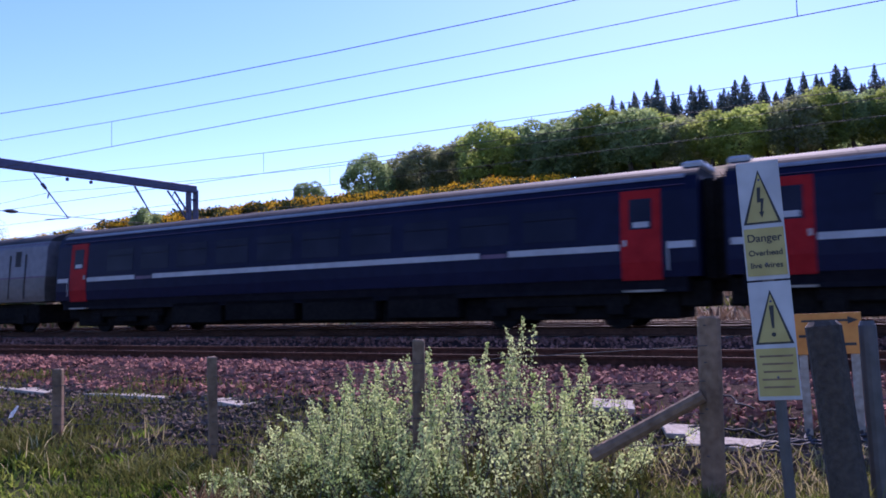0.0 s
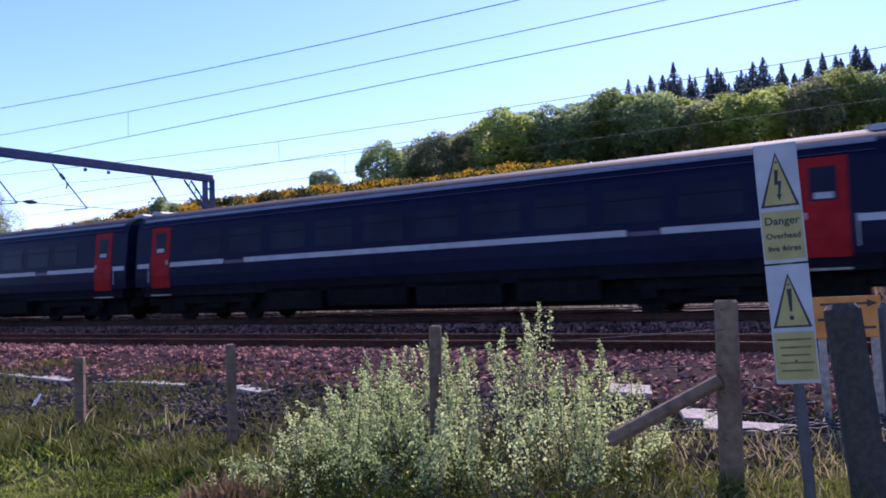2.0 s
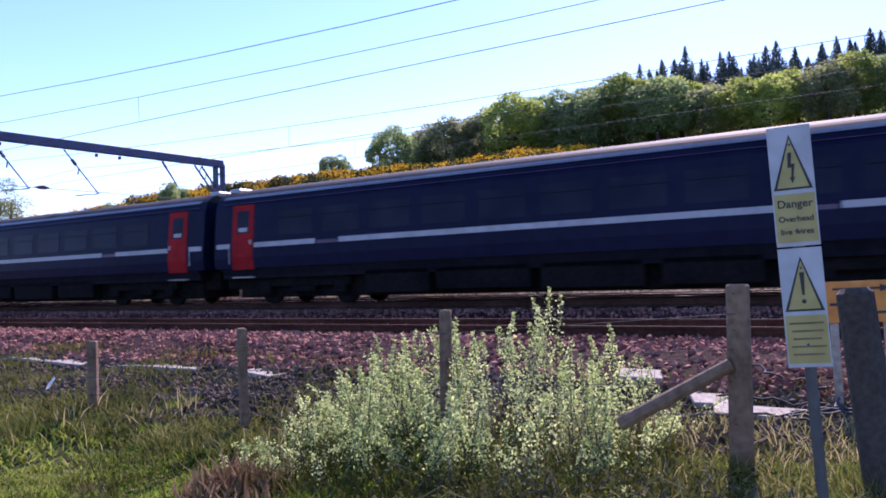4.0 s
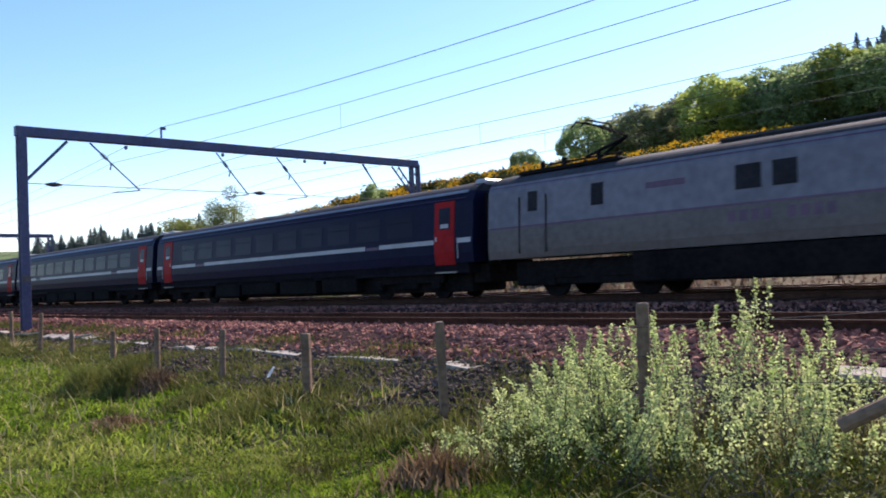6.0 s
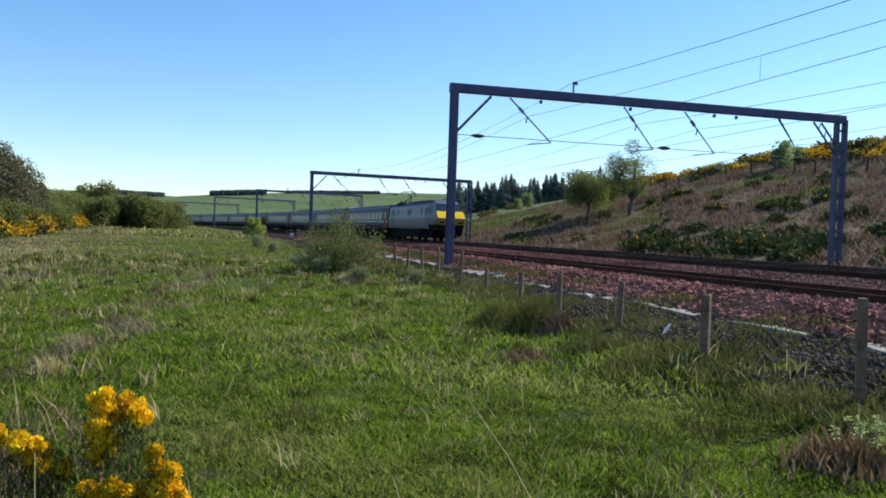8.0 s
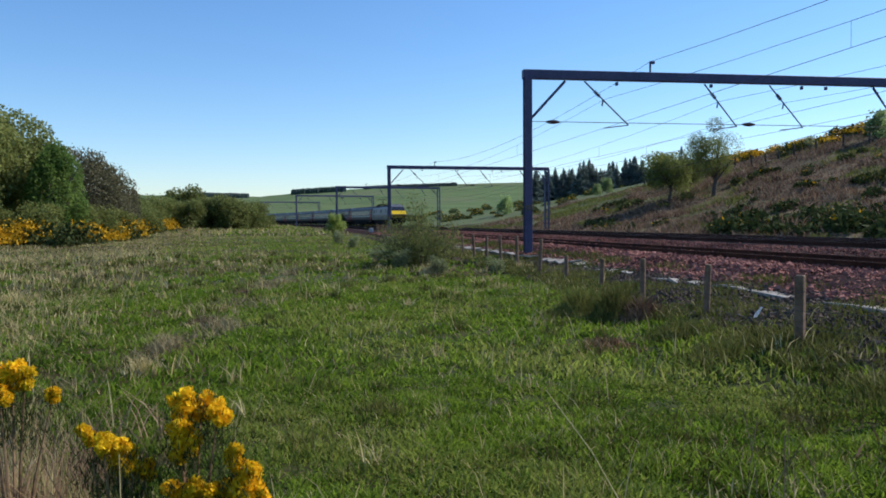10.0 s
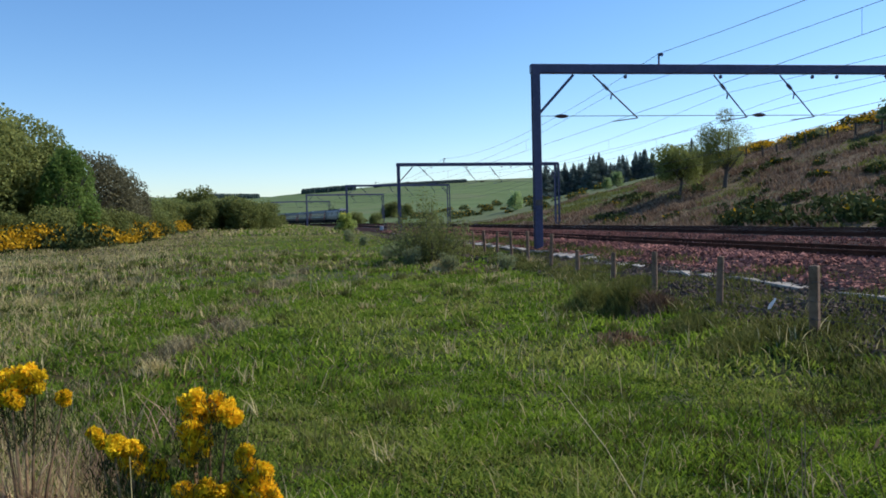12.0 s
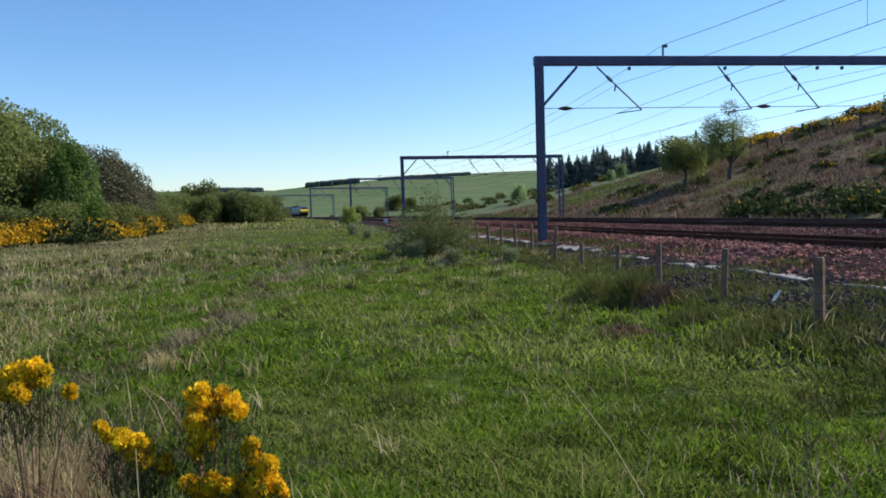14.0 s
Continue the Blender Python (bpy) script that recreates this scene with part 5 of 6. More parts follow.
def meadow_clumps():
    """Dead reeds along the hollow; coarse tufts and darker patches over the meadow."""
    rng = np.random.default_rng(83)
    x = rng.uniform(-29, -9.3, 9000)
    y = 0.224 * (-x - 14.0) + 0.12 * np.sin(x * 0.8) + rng.normal(size=9000) * (0.28 + 0.14 * np.sin(x * 1.7))
    k = rng.uniform(size=9000) < 0.2 + 0.9 * wobble(x, 3 * y, 1.3)
    p = np.stack([x[k], y[k], ground_z(x[k], y[k])], 1)
    v, f = blades(p, rng.uniform(0.05, 0.24, len(p)), 0.003 + 0.0004 * np.abs(p[:, 0]), 1.6, rng)
    tagged(mesh_of("dead_reeds", v, f, M_REED), "grey bleached reeds lying along the wet hollow", "reeds", kind="stuff")
    x, y = scatter(5200, 2.6, 8.5, 38, 66, rng)
    k = (fence_n(x, y) < 6.3) & (wobble(x, y, 1.9) + 0.7 * wobble(x, y, 5.1) > 0.15)
    p = np.stack([x[k], y[k], ground_z(x[k], y[k])], 1)
    v, f = blades(p, rng.uniform(0.05, 0.16, len(p)), 0.008, 1.5, rng)
    tagged(mesh_of("dark_undergrowth", v, f, M_TUSSOCK), "dark olive undergrowth in the meadow by the fence", "grass", kind="stuff")
    x, y = scatter(420, 4.0, 8.0, 91.5, 108, rng)
    k = wobble(x, y, 1.3) + 0.8 * step(0.0, -1.5, y) > 0.3
    p = np.stack([x[k], y[k], ground_z(x[k], y[k])], 1)
    v, f = blades(p, rng.uniform(0.25, 0.6, len(p)), 0.006, 1.7, rng)
    tagged(mesh_of("bleached_stalks", v, f, M_BRACKEN), "tall bleached stalks round the gorse", "grass", kind="stuff")
    for mat, name, label, count, h0, h1 in ((M_RANK, "coarse_tufts", "coarse olive grass tufts over the meadow", 420, 0.10, 0.26), (M_HERB, "lush_tufts", "lush fresh green tufts over the meadow", 520, 0.07, 0.17), (M_STRAW, "pale_tufts", "thin bleached tufts over the meadow", 260, 0.12, 0.34)):
        cx, cy = scatter(count, 3.0, 42, 34, 108, rng)
        ok = fence_n(cx, cy) < 6.3
        cx, cy = cx[ok], cy[ok]
        m = 46 if mat is not M_STRAW else 16
        r = rng.uniform(0.08, 0.3, len(cx))
        px = (cx[:, None] + rng.normal(size=(len(cx), m)) * r[:, None] * 0.6).ravel()
        py = (cy[:, None] + rng.normal(size=(len(cx), m)) * r[:, None] * 0.6).ravel()
        p = np.stack([px, py, ground_z(px, py)], 1)
        hh = np.repeat(rng.uniform(h0, h1, len(cx)), m) * rng.uniform(0.5, 1.1, len(px))
        v, f = blades(p, hh, 0.0035 + 0.0006 * np.hypot(px, py), 1.1, rng)
        tagged(mesh_of(name, v, f, mat), label, "grass", kind="stuff")


def bramble_tangle():
    """Arching dead canes over dark low leaves before the fence."""
    rng = np.random.default_rng(91)
    cx, cy = -2.3, 4.3
    cz = float(ground_z(cx, cy))
    t = thing("bramble_tangle", "tangle of dead brown bramble canes with dark leaves", "bramble", (cx, cy, cz), kind="stuff")
    pale, dark, L = B(), B(), []
    for i in range(120):
        a, nf = rng.uniform(0.9, 3.6), rng.uniform(3.7, 5.0)
        x, y = 0.174 * nf - 0.985 * a, 0.985 * nf + 0.174 * a
        q, ln, h = rng.uniform(0, 6.283), rng.uniform(0.2, 0.6), rng.uniform(0.06, 0.26)
        p0 = Vector((x - cx, y - cy, float(ground_z(x, y)) - cz - 0.02))
        pts = [p0 + Vector((math.cos(q) * ln * u, math.sin(q) * ln * u, h * 4 * u * (1.15 - u))) for u in (0, 0.3, 0.6, 1.0)]
        for u, v in zip(pts, pts[1:]):
            rod(pale if i % 3 == 0 else dark, u, v, 0.004, 0.003, 4)
        L += [np.array(pts[1]) + rng.normal(size=3) * np.array([0.15, 0.15, 0.05]) for _ in range(26)]
    part("bleached_canes", pale, M_STRAW, t)["kind"] = "stuff"
    part("brown_canes", dark, M_BARK, t)["kind"] = "stuff"
    L = np.array(L)
    L[:, 2] = np.maximum(L[:, 2], 0.0)
    v, f = cards(L, 0.019, rng)
    mesh_of("leaves", v, f, M_TUSSOCK, t)["kind"] = "stuff"


def hillside_cover():
    rng = np.random.default_rng(19)
    n = 85000
    x = rng.uniform(-120, 6, n)
    m = rng.uniform(-1.5, 44, n)
    y = line_y(x) + 8 + m
    g = wobble(x, y, 0.35) + 0.5 * wobble(x, y, 1.1) + 0.9 * step(-75, -110, x) - 0.2 * step(8, 0, m)
    p = np.stack([x, y, ground_z(x, y) - 0.03], 1)
    green = g > 0.62
    h = rng.uniform(0.15, 0.6, n) * np.clip(0.9 + 0.7 * wobble(x + 5, y, 0.5) + 0.3 * wobble(x, y + 7, 1.6), 0.3, 1.8)
    v, f = blades(p[~green], h[~green], 0.06, 1.3, rng)
    tagged(mesh_of("bracken", v, f, M_BRACKEN), "dead brown bracken covering the hillside", "bracken", kind="stuff")
    v, f = blades(p[green], h[green] * 0.8, 0.06, 1.0, rng)
    tagged(mesh_of("slope_grass", v, f, M_RANK), "rough green grass on the hillside", "grass", kind="stuff")


def tuft(name, x, y, r, h, n, mat, label, w=0.006, lean=1.1, seed=1):
    rng = np.random.default_rng(seed)
    px, py = rng.normal(size=n) * r * 0.5, rng.normal(size=n) * r * 0.5
    z0 = float(ground_z(x, y))
    p = np.stack([px, py, ground_z(x + px, y + py) - z0 - 0.02], 1)
    mound = 0.35 + 0.75 * np.exp(-(px ** 2 + py ** 2) / (0.6 * r * r))
    v, f = blades(p, rng.uniform(0.4, 1, n) * h * mound, w, lean * 0.75, rng)
    ob = mesh_of(name, v, f, mat)
    ob.location = (x, y, z0)
    return tagged(ob, label, "grass tuft", kind="stuff")


def pale_shrub():
    rng = np.random.default_rng(23)
    cx, cy = -2.75, 6.55
    cz = float(ground_z(cx, cy))
    t = thing("sallow_shrub", "pale green leafy shrub growing through the fence", "shrub", (cx, cy, cz))
    bm, L = B(), []
    for i in range(230):
        a = rng.uniform(2.1, 5.75)
        nf = rng.uniform(4.9, 6.75)
        x, y = 0.174 * nf - 0.985 * a, 0.985 * nf + 0.174 * a
        z = float(ground_z(x, y)) - cz
        hmax = float(np.interp(a, [1.6, 2.3, 2.9, 3.4, 4.2, 4.8, 5.3, 5.9], [0.3, 0.6, 1.2, 1.38, 1.1, 0.95, 0.72, 0.4]))
        h = hmax * (rng.uniform(0.35, 1.0) ** 0.7) * (1.0 if nf > 5.5 else 0.62)
        b0 = Vector((x - cx, y - cy, z - 0.05))
        tip = b0 + Vector((rng.normal() * 0.2, rng.normal() * 0.2, h))
        bend = b0.lerp(tip, 0.5) + Vector((rng.normal() * 0.04, rng.normal() * 0.04, 0))
        rod(bm, b0, bend, 0.007, 0.005, 4), rod(bm, bend, tip, 0.005, 0.002, 4)
        k = int(60 + 120 * h)
        u = 0.14 + 0.9 * rng.uniform(0, 1, k)[:, None] ** 0.75
        A, Bm, C = np.array(b0), np.array(bend), np.array(tip)
        q = (1 - u) ** 2 * A + 2 * u * (1 - u) * Bm + u * u * C
        L.append(q + rng.normal(size=(k, 3)) * (0.06 * (1.2 - u)))
    part("woody_growth", bm, M_BARK, t)["kind"] = "stuff"
    a, nf = rng.uniform(1.9, 5.2, 2600), rng.uniform(4.5, 6.2, 2600)
    x, y = 0.174 * nf - 0.985 * a, 0.985 * nf + 0.174 * a
    p = np.stack([x - cx, y - cy, ground_z(x, y) - cz], 1)
    v, f = blades(p, rng.uniform(0.06, 0.3, len(p)), 0.006, 1.8, rng)
    mesh_of("dead_undergrowth", v, f, M_TUSSOCK, t)["kind"] = "stuff"
    v, f = cards(np.concatenate(L), 0.0148, rng)
    mesh_of("leaves", v, f, M_SALLOW, t)


plant_hill_wood()
plant_slope_trees()
plant_left_wood()
plant_gorse()
near_gorse()
hillside_cover()
grow_grass()
wet_hollow()
meadow_clumps()
bramble_tangle()
pale_shrub()

b = make_willow(51, 2.9, 1.9, "loose grey-green willow bush beside the fence")
b.location = (-31.0, 8.8, float(ground_z(-31, 8.8)))
b2 = make_bush(52, 2.6, 1.6, 0.1, 3600, M_LEAF_L, "compact bright green round bush by the line")
b2.location = (-103.0, 18.4, float(ground_z(-103, 18.4)))
low = make_bush(53, 0.55, 0.45, 0.03, 1500, M_LEAF_B, "small low bush in the meadow")
low.location = (-24.3, 7.6, float(ground_z(-24.3, 7.6)))
for x, y, s in ((-33.4, 8.4, 1.3), (-23.1, 9.1, 0.9), (-29.0, 7.6, 1.2), (-60.0, 11.0, 1.5), (-72.0, 13.0, 1.2), (-33.8, 7.8, 1.0), (-52.0, 10.5, 1.2), (-40.0, 9.4, 1.0)):
    copy_thing(low, Matrix.Translation((x, y, float(ground_z(x, y)))) @ pose(0, 0, 0, 0, 0, x * 31)).scale = (s, s, s)
for i, (x, y, r, h, n, m, lab, w) in enumerate((
        (-12.7, 7.3, 0.5, 0.68, 2400, M_RANK, "dense rank grass tussock by the fence", 0.008),
        (-13.7, 7.1, 0.5, 0.62, 2600, M_RANK, "dense rank grass tussock by the fence", 0.008),
        (-12.1, 7.45, 0.4, 0.5, 900, M_BRACKEN, "bleached dry tussock by the fence", 0.008),
        (-24.6, 7.5, 0.5, 0.5, 700, M_STRAW, "bleached dry tussock by the fence", 0.011),
        (-10.3, 5.7, 0.5, 0.24, 520, M_FERN, "flattened clump of dead brown bracken", 0.022),
        (-4.45, 5.3, 0.5, 0.45, 330, M_FERN, "clump of dead brown bracken by a post", 0.017),
        (-4.2, 5.75, 0.2, 0.42, 70, M_STRAW, "bleached straw tuft by a post", 0.006),
        (-6.2, 6.4, 0.6, 0.22, 700, M_RANK, "rank green grass by the fence", 0.007),
        (-8.9, 6.6, 0.65, 0.3, 1500, M_RANK, "rank green grass by the fence", 0.008),
        (-10.3, 7.0, 0.6, 0.3, 1300, M_RANK, "rank green grass by the fence", 0.008),
        (-16.8, 8.4, 0.6, 0.25, 600, M_RANK, "rank green grass by the fence", 0.009),
        (0.5, 5.4, 0.6, 0.4, 600, M_RANK, "rank green grass round the leaning post", 0.006),
        (-0.6, 5.5, 0.6, 0.3, 500, M_RANK, "rank green grass round the strainer post", 0.006),
        (-10.6, -0.7, 0.28, 0.3, 260, M_STRAW, "bleached reeds along a wet hollow", 0.006),
        (-12.6, -0.4, 0.28, 0.25, 240, M_STRAW, "bleached reeds along a wet hollow", 0.006),
        (-15.0, 0.1, 0.35, 0.3, 420, M_BRACKEN, "brown dead reeds along a wet hollow", 0.007),
        (-17.5, 0.6, 0.3, 0.25, 240, M_STRAW, "bleached reeds along a wet hollow", 0.007),
        (-20.5, 1.2, 0.35, 0.25, 260, M_BRACKEN, "brown dead reeds along a wet hollow", 0.008),
        (-24.5, 2.0, 0.4, 0.25, 260, M_STRAW, "bleached reeds along a wet hollow", 0.009),
        (-4.6, -0.25, 0.4, 0.5, 260, M_STRAW, "bleached stalks round the gorse", 0.003),
        (-5.4, -1.0, 0.45, 0.7, 320, M_STRAW, "bleached stalks round the gorse", 0.003),
        (-5.9, -1.6, 0.7, 0.7, 420, M_STRAW, "tall bleached grass round the gorse", 0.003),
        (-7.5, -1.6, 0.8, 0.6, 420, M_STRAW, "tall bleached grass round the gorse", 0.004),
        (-4.5, -0.3, 0.5, 0.36, 300, M_BRACKEN, "dead brown stalks round the gorse", 0.006),
        (-4.7, -0.75, 0.5, 0.42, 300, M_BRACKEN, "dead brown stalks round the gorse", 0.006),
        (-5.3, -1.3, 0.6, 0.5, 340, M_BRACKEN, "dead brown stalks round the gorse", 0.007),
        (-5.1, -1.1, 0.5, 0.6, 300, M_FERN, "rusty dead stalks round the gorse", 0.006),
        (-4.35, -0.6, 0.4, 0.4, 260, M_FERN, "rusty dead stalks round the gorse", 0.006),
        (-6.2, -0.9, 0.5, 0.6, 320, M_BRACKEN, "dead brown stalks round the gorse", 0.004))):
    tuft("grass_tuft", x, y, r, h, n, m, lab, w, seed=60 + i)


for pts in ([(-2.85, 1.62, -0.05), (-2.98, 1.62, 0.34), (-3.25, 1.62, 0.5), (-3.7, 1.6, 0.7)],):
    ob = new("straw_stalk", wire_mesh(pts, 0.003, M_STRAW))
    tagged(ob, "single bleached grass stalk leaning over", "grass stalk")
drng = np.random.default_rng(77)
for k in range(34):
    yaw, d = (drng.uniform(42, 53), drng.uniform(3.4, 5.0)) if k < 24 else (drng.uniform(92, 104), drng.uniform(3.8, 5.5))
    x, y, z = spot(yaw, d)
    h = drng.uniform(0.35, 0.75)
    lx, ly = drng.normal() * 0.12, drng.normal() * 0.12
    pts = [(x, y, z - 0.03), (x + lx * 0.3, y + ly * 0.3, z + h * 0.5), (x + lx, y + ly, z + h)]
    ob = new("dead_stem", wire_mesh(pts, 0.0028, M_BRACKEN if k % 3 else M_STRAW))
    tagged(ob, "thin dead upright plant stem", "dead stem", group="dead stems")


# ---- fence, signs and small things by the line ----
def fence_at(a, nf=5.9):
    return 0.174 * nf - 0.985 * a, 0.985 * nf + 0.174 * a


def build_post(x, y, top, r, lean, square=False, mat=None, label="weathered grey wooden fence post"):
    z = float(ground_z(x, y))
    t = thing("fence_post", label, "fence post", Matrix.Translation((x, y, z)) @ pose(0, 0, 0, lean[0], lean[1], x * 40), group="fence posts")
    bm = B()
    h = top - z
    if square:
        box(bm, 0, 0, h / 2 - 0.2, r * 1.9, r * 1.6, h + 0.4, bevel=0.012)
    else:
        rod(bm, (0, 0, -0.4), (0, 0, h - 0.015), r * 1.04, r * 0.97, 12)
        rod(bm, (0, 0, h - 0.015), (0, 0, h), r * 0.97, r * 0.82, 12)
    part("shaft", bm, mat or M_POST, t)
    for q in (0.25, 0.5, 0.75, 0.95):
        part("staple", box(B(), 0, -r * 0.98, h * q, 0.02, 0.012, 0.008), M_WIRE, t)
    return t


POSTS = [(1.47, 1.43, 0.085), (4.03, 1.23, 0.058), (6.69, 1.02, 0.058), (9.54, 0.80, 0.062), (12.15, 0.79, 0.055), (14.83, 0.75, 0.055), (17.23, 0.63, 0.055), (19.92, 0.565, 0.055)]
tops = []
prng = np.random.default_rng(29)
for i, (a, top, r) in enumerate(POSTS):
    x, y = fence_at(a)
    build_post(x, y, top, r, (prng.uniform(-1.5, 1.5), prng.uniform(-2, 2)), square=i in (2, 3), label="stout round wooden strainer post" if i == 0 else "weathered grey wooden fence post")
    tops.append((x, y, top))
a = 22.6
while a < 96:
    x, y = fence_at(a, 5.9 - 0.012 * max(0, a - 35))
    top = float(ground_z(x, y)) + prng.uniform(0.9, 1.05)
    build_post(x, y, top, 0.055, (prng.uniform(-3, 3), prng.uniform(-3, 3)))
    tops.append((x, y, top))
    a += prng.uniform(2.45, 2.85)
for q in (0.12, 0.34, 0.56, 0.8):
    pts = [(x - 0.0, y - 0.06, z - (1.0 - q) * 1.05) for x, y, z in tops]
    ob = new("fence_wire", wire(pts, 0.003, "fence_wire", ""))
    tagged(ob, "thin rusty fence wire strung along the posts", "fence wire", group="fence wires")

# brace of the strainer post
bm = B()
p0, p1 = Vector((*fence_at(2.28, 5.64), 0.40)), Vector((*fence_at(1.5, 5.83), 0.86))
rod(bm, p0, p1, 0.055, 0.05, 10)
tagged(part("fence_brace", bm, M_POST), "slanting wooden brace leaning on the strainer post", "fence brace")


def lean_post(name, bottom, top, r, mat, label, seg=12):
    bm = B()
    b, t = Vector(bottom), Vector(top)
    rod(bm, b + (b - t) * 0.35, t - (t - b).normalized() * 0.03, r * 1.05, r, seg)
    rod(bm, t - (t - b).normalized() * 0.03, t, r, r * 0.75, seg)
    return tagged(part(name, bm, mat), label, "post")


lean_post("old_post", (0.395, 5.32, 0.39), (0.30, 5.39, 1.41), 0.105, M_OLDPOST, "thick dark mossy wooden post leaning over")
lean_post("pipe_post", (0.575, 5.42, 0.38), (0.55, 5.47, 1.41), 0.05, M_GREYPOST, "grey metal pipe post beside the old post")


def sign_triangle(bm, cx, z0, z1, w, y, inner=0.0):
    q = [(cx - w / 2 + inner * 1.6, z0 + inner), (cx + w / 2 - inner * 1.6, z0 + inner), (cx, z1 - inner * 2)]
    bm.faces.new([bm.verts.new((x, y, z)) for x, z in q])
    return bm


def poly(pts, y):
    bm = B()
    bm.faces.new([bm.verts.new((x, y, z)) for x, z in pts])
    return bm


def text_mesh(body, size, at, mat, parent, name):
    cu = bpy.data.curves.new(name, "FONT")
    cu.body, cu.size, cu.align_x, cu.align_y = body, size, "CENTER", "CENTER"
    cu.offset = 0.0009
    me = bpy.data.meshes.new_from_object(bpy.data.objects.new("tmp", cu))
    me.materials.append(mat)
    ob = new(name, me)
    ob.parent = parent
    ob.matrix_basis = Matrix.Translation(at) @ pose(0, 0, 0, 90, 0, 0)
    return ob


def build_warning_sign():
    """Two tall plates one over the other on a steel post; local z runs up the post."""
    t = thing("warning_sign", "white and yellow overhead wire danger signs on a steel post", "warning sign", Matrix.Translation((0.09, 4.56, 0.0)) @ pose(0, 0, 0, 0.6, -3.0, 1.5))
    bm = B()
    rod(bm, (0, 0.035, -0.3), (0, 0.035, 2.28), 0.03, seg=10)
    part("post", bm, M_GREYPOST, t, "grey steel post")
    W = 0.212
    for z0, z1, kind in ((1.665, 2.30, "bolt"), (1.03, 1.655, "mark")):
        bm = B()
        box(bm, 0, 0, (z0 + z1) / 2, W, 0.006, z1 - z0, bevel=0.002)
        plate_ob = part("sign_plate", bm, M_WHITE, t, "white enamelled plate")
        h = z1 - z0
        tz0, tz1 = z0 + h * 0.47, z0 + h * 0.93
        part("triangle_border", sign_triangle(B(), 0, tz0, tz1, 0.19, -0.005), M_BLACK, plate_ob)
        part("triangle_field", sign_triangle(B(), 0, tz0, tz1, 0.19, -0.0075, 0.011), M_YELLOW, plate_ob)
        c = tz0 + (tz1 - tz0) * 0.38
        if kind == "bolt":
            part("lightning_symbol", poly([(-0.012, c + 0.085), (0.006, c + 0.085), (0.0, c + 0.025), (0.018, c + 0.025), (0.006, c - 0.045), (0.014, c - 0.045), (0.0, c - 0.08), (-0.012, c - 0.045), (-0.004, c - 0.045), (0.001, c + 0.005), (-0.018, c + 0.005)], -0.010), M_BLACK, plate_ob)
        else:
            part("exclamation_bar", poly([(-0.012, c + 0.095), (0.012, c + 0.095), (0.006, c - 0.025), (-0.006, c - 0.025)], -0.010), M_BLACK, plate_ob)
            part("exclamation_dot", poly([(0.012 * math.cos(k), c - 0.058 + 0.012 * math.sin(k)) for k in np.linspace(0, 5.5, 9)], -0.010), M_BLACK, plate_ob)
        bm = B()
        box(bm, 0, -0.0055, z0 + h * 0.235, W * 0.93, 0.004, h * 0.40)
        part("text_panel", bm, M_YELLOW, plate_ob, "yellow lettering panel")
        if kind == "bolt":
            for body, size, dz in (("Danger", 0.058, 0.35), ("Overhead", 0.042, 0.225), ("live wires", 0.042, 0.12)):
                text_mesh(body, size, (0, -0.0095, z0 + h * dz), M_BLACK, plate_ob, "lettering")
        else:
            for k in range(5):
                bm = B()
                box(bm, 0.004 * (k % 2), -0.0085, z0 + h * (0.37 - k * 0.065), W * (0.78 - 0.07 * (k % 3)), 0.002, 0.010)
                part("text_bar", bm, M_POST, plate_ob, "illegible line of print")
    for z in (1.15, 1.55, 1.75, 2.2):
        bm = B()
        rod(bm, (0, -0.012, z), (0, 0.04, z), 0.007, seg=6)
        part("bolt", bm, M_STEEL, t)


build_warning_sign()


def build_orange_sign():
    t = thing("arrow_sign", "orange board with a black arrow on short legs", "sign", Matrix.Translation((0.52, 8.15, float(ground_z(0.52, 8.15)))) @ pose(0, 0, 0, 0, -1.5, 4))
    z = 1.2 - float(ground_z(0.52, 8.15))
    bm = B()
    box(bm, 0, 0, z, 0.57, 0.015, 0.38, bevel=0.004)
    part("board", bm, M_ORANGE, t)
    for s in (-1, 1):
        bm = B()
        box(bm, s * 0.22, 0.03, z / 2 - 0.1, 0.07, 0.03, z + 0.2)
        part("leg", bm, M_CONCRETE, t)
    bm = B()
    box(bm, -0.02, -0.012, z + 0.12, 0.4, 0.004, 0.02)
    bm.faces.new([bm.verts.new(v) for v in ((0.17, -0.013, z + 0.155), (0.17, -0.013, z + 0.085), (0.26, -0.013, z + 0.12))])
    part("arrow", bm, M_BLACK, t)
    for k in range(2):
        bm = B()
        box(bm, -0.1 + 0.22 * k, -0.011, z - 0.02 - 0.08 * k, 0.3 - 0.08 * k, 0.004, 0.025)
        part("text_bar", bm, M_BLACK, t)


build_orange_sign()


def lay_slab(x, y, sx, sy, turn, tilt, name="concrete_slab", label="loose pale concrete trough lid on the ballast"):
    bm = B()
    box(bm, 0, 0, 0.03, sx, sy, 0.055, bevel=0.008)
    ob = tagged(part(name, bm, M_CONCRETE), label, "concrete slab", group="loose slabs")
    ob.matrix_basis = Matrix.Translation((x, y, float(ground_z(x, y)) + 0.02)) @ pose(0, 0, 0, tilt, 3, turn)


lay_slab(-1.64, 8.85, 0.46, 0.4, 12, 6), lay_slab(-0.8, 8.2, 0.45, 0.38, 15, 6), lay_slab(-0.34, 7.75, 0.86, 0.34, 8, 5)


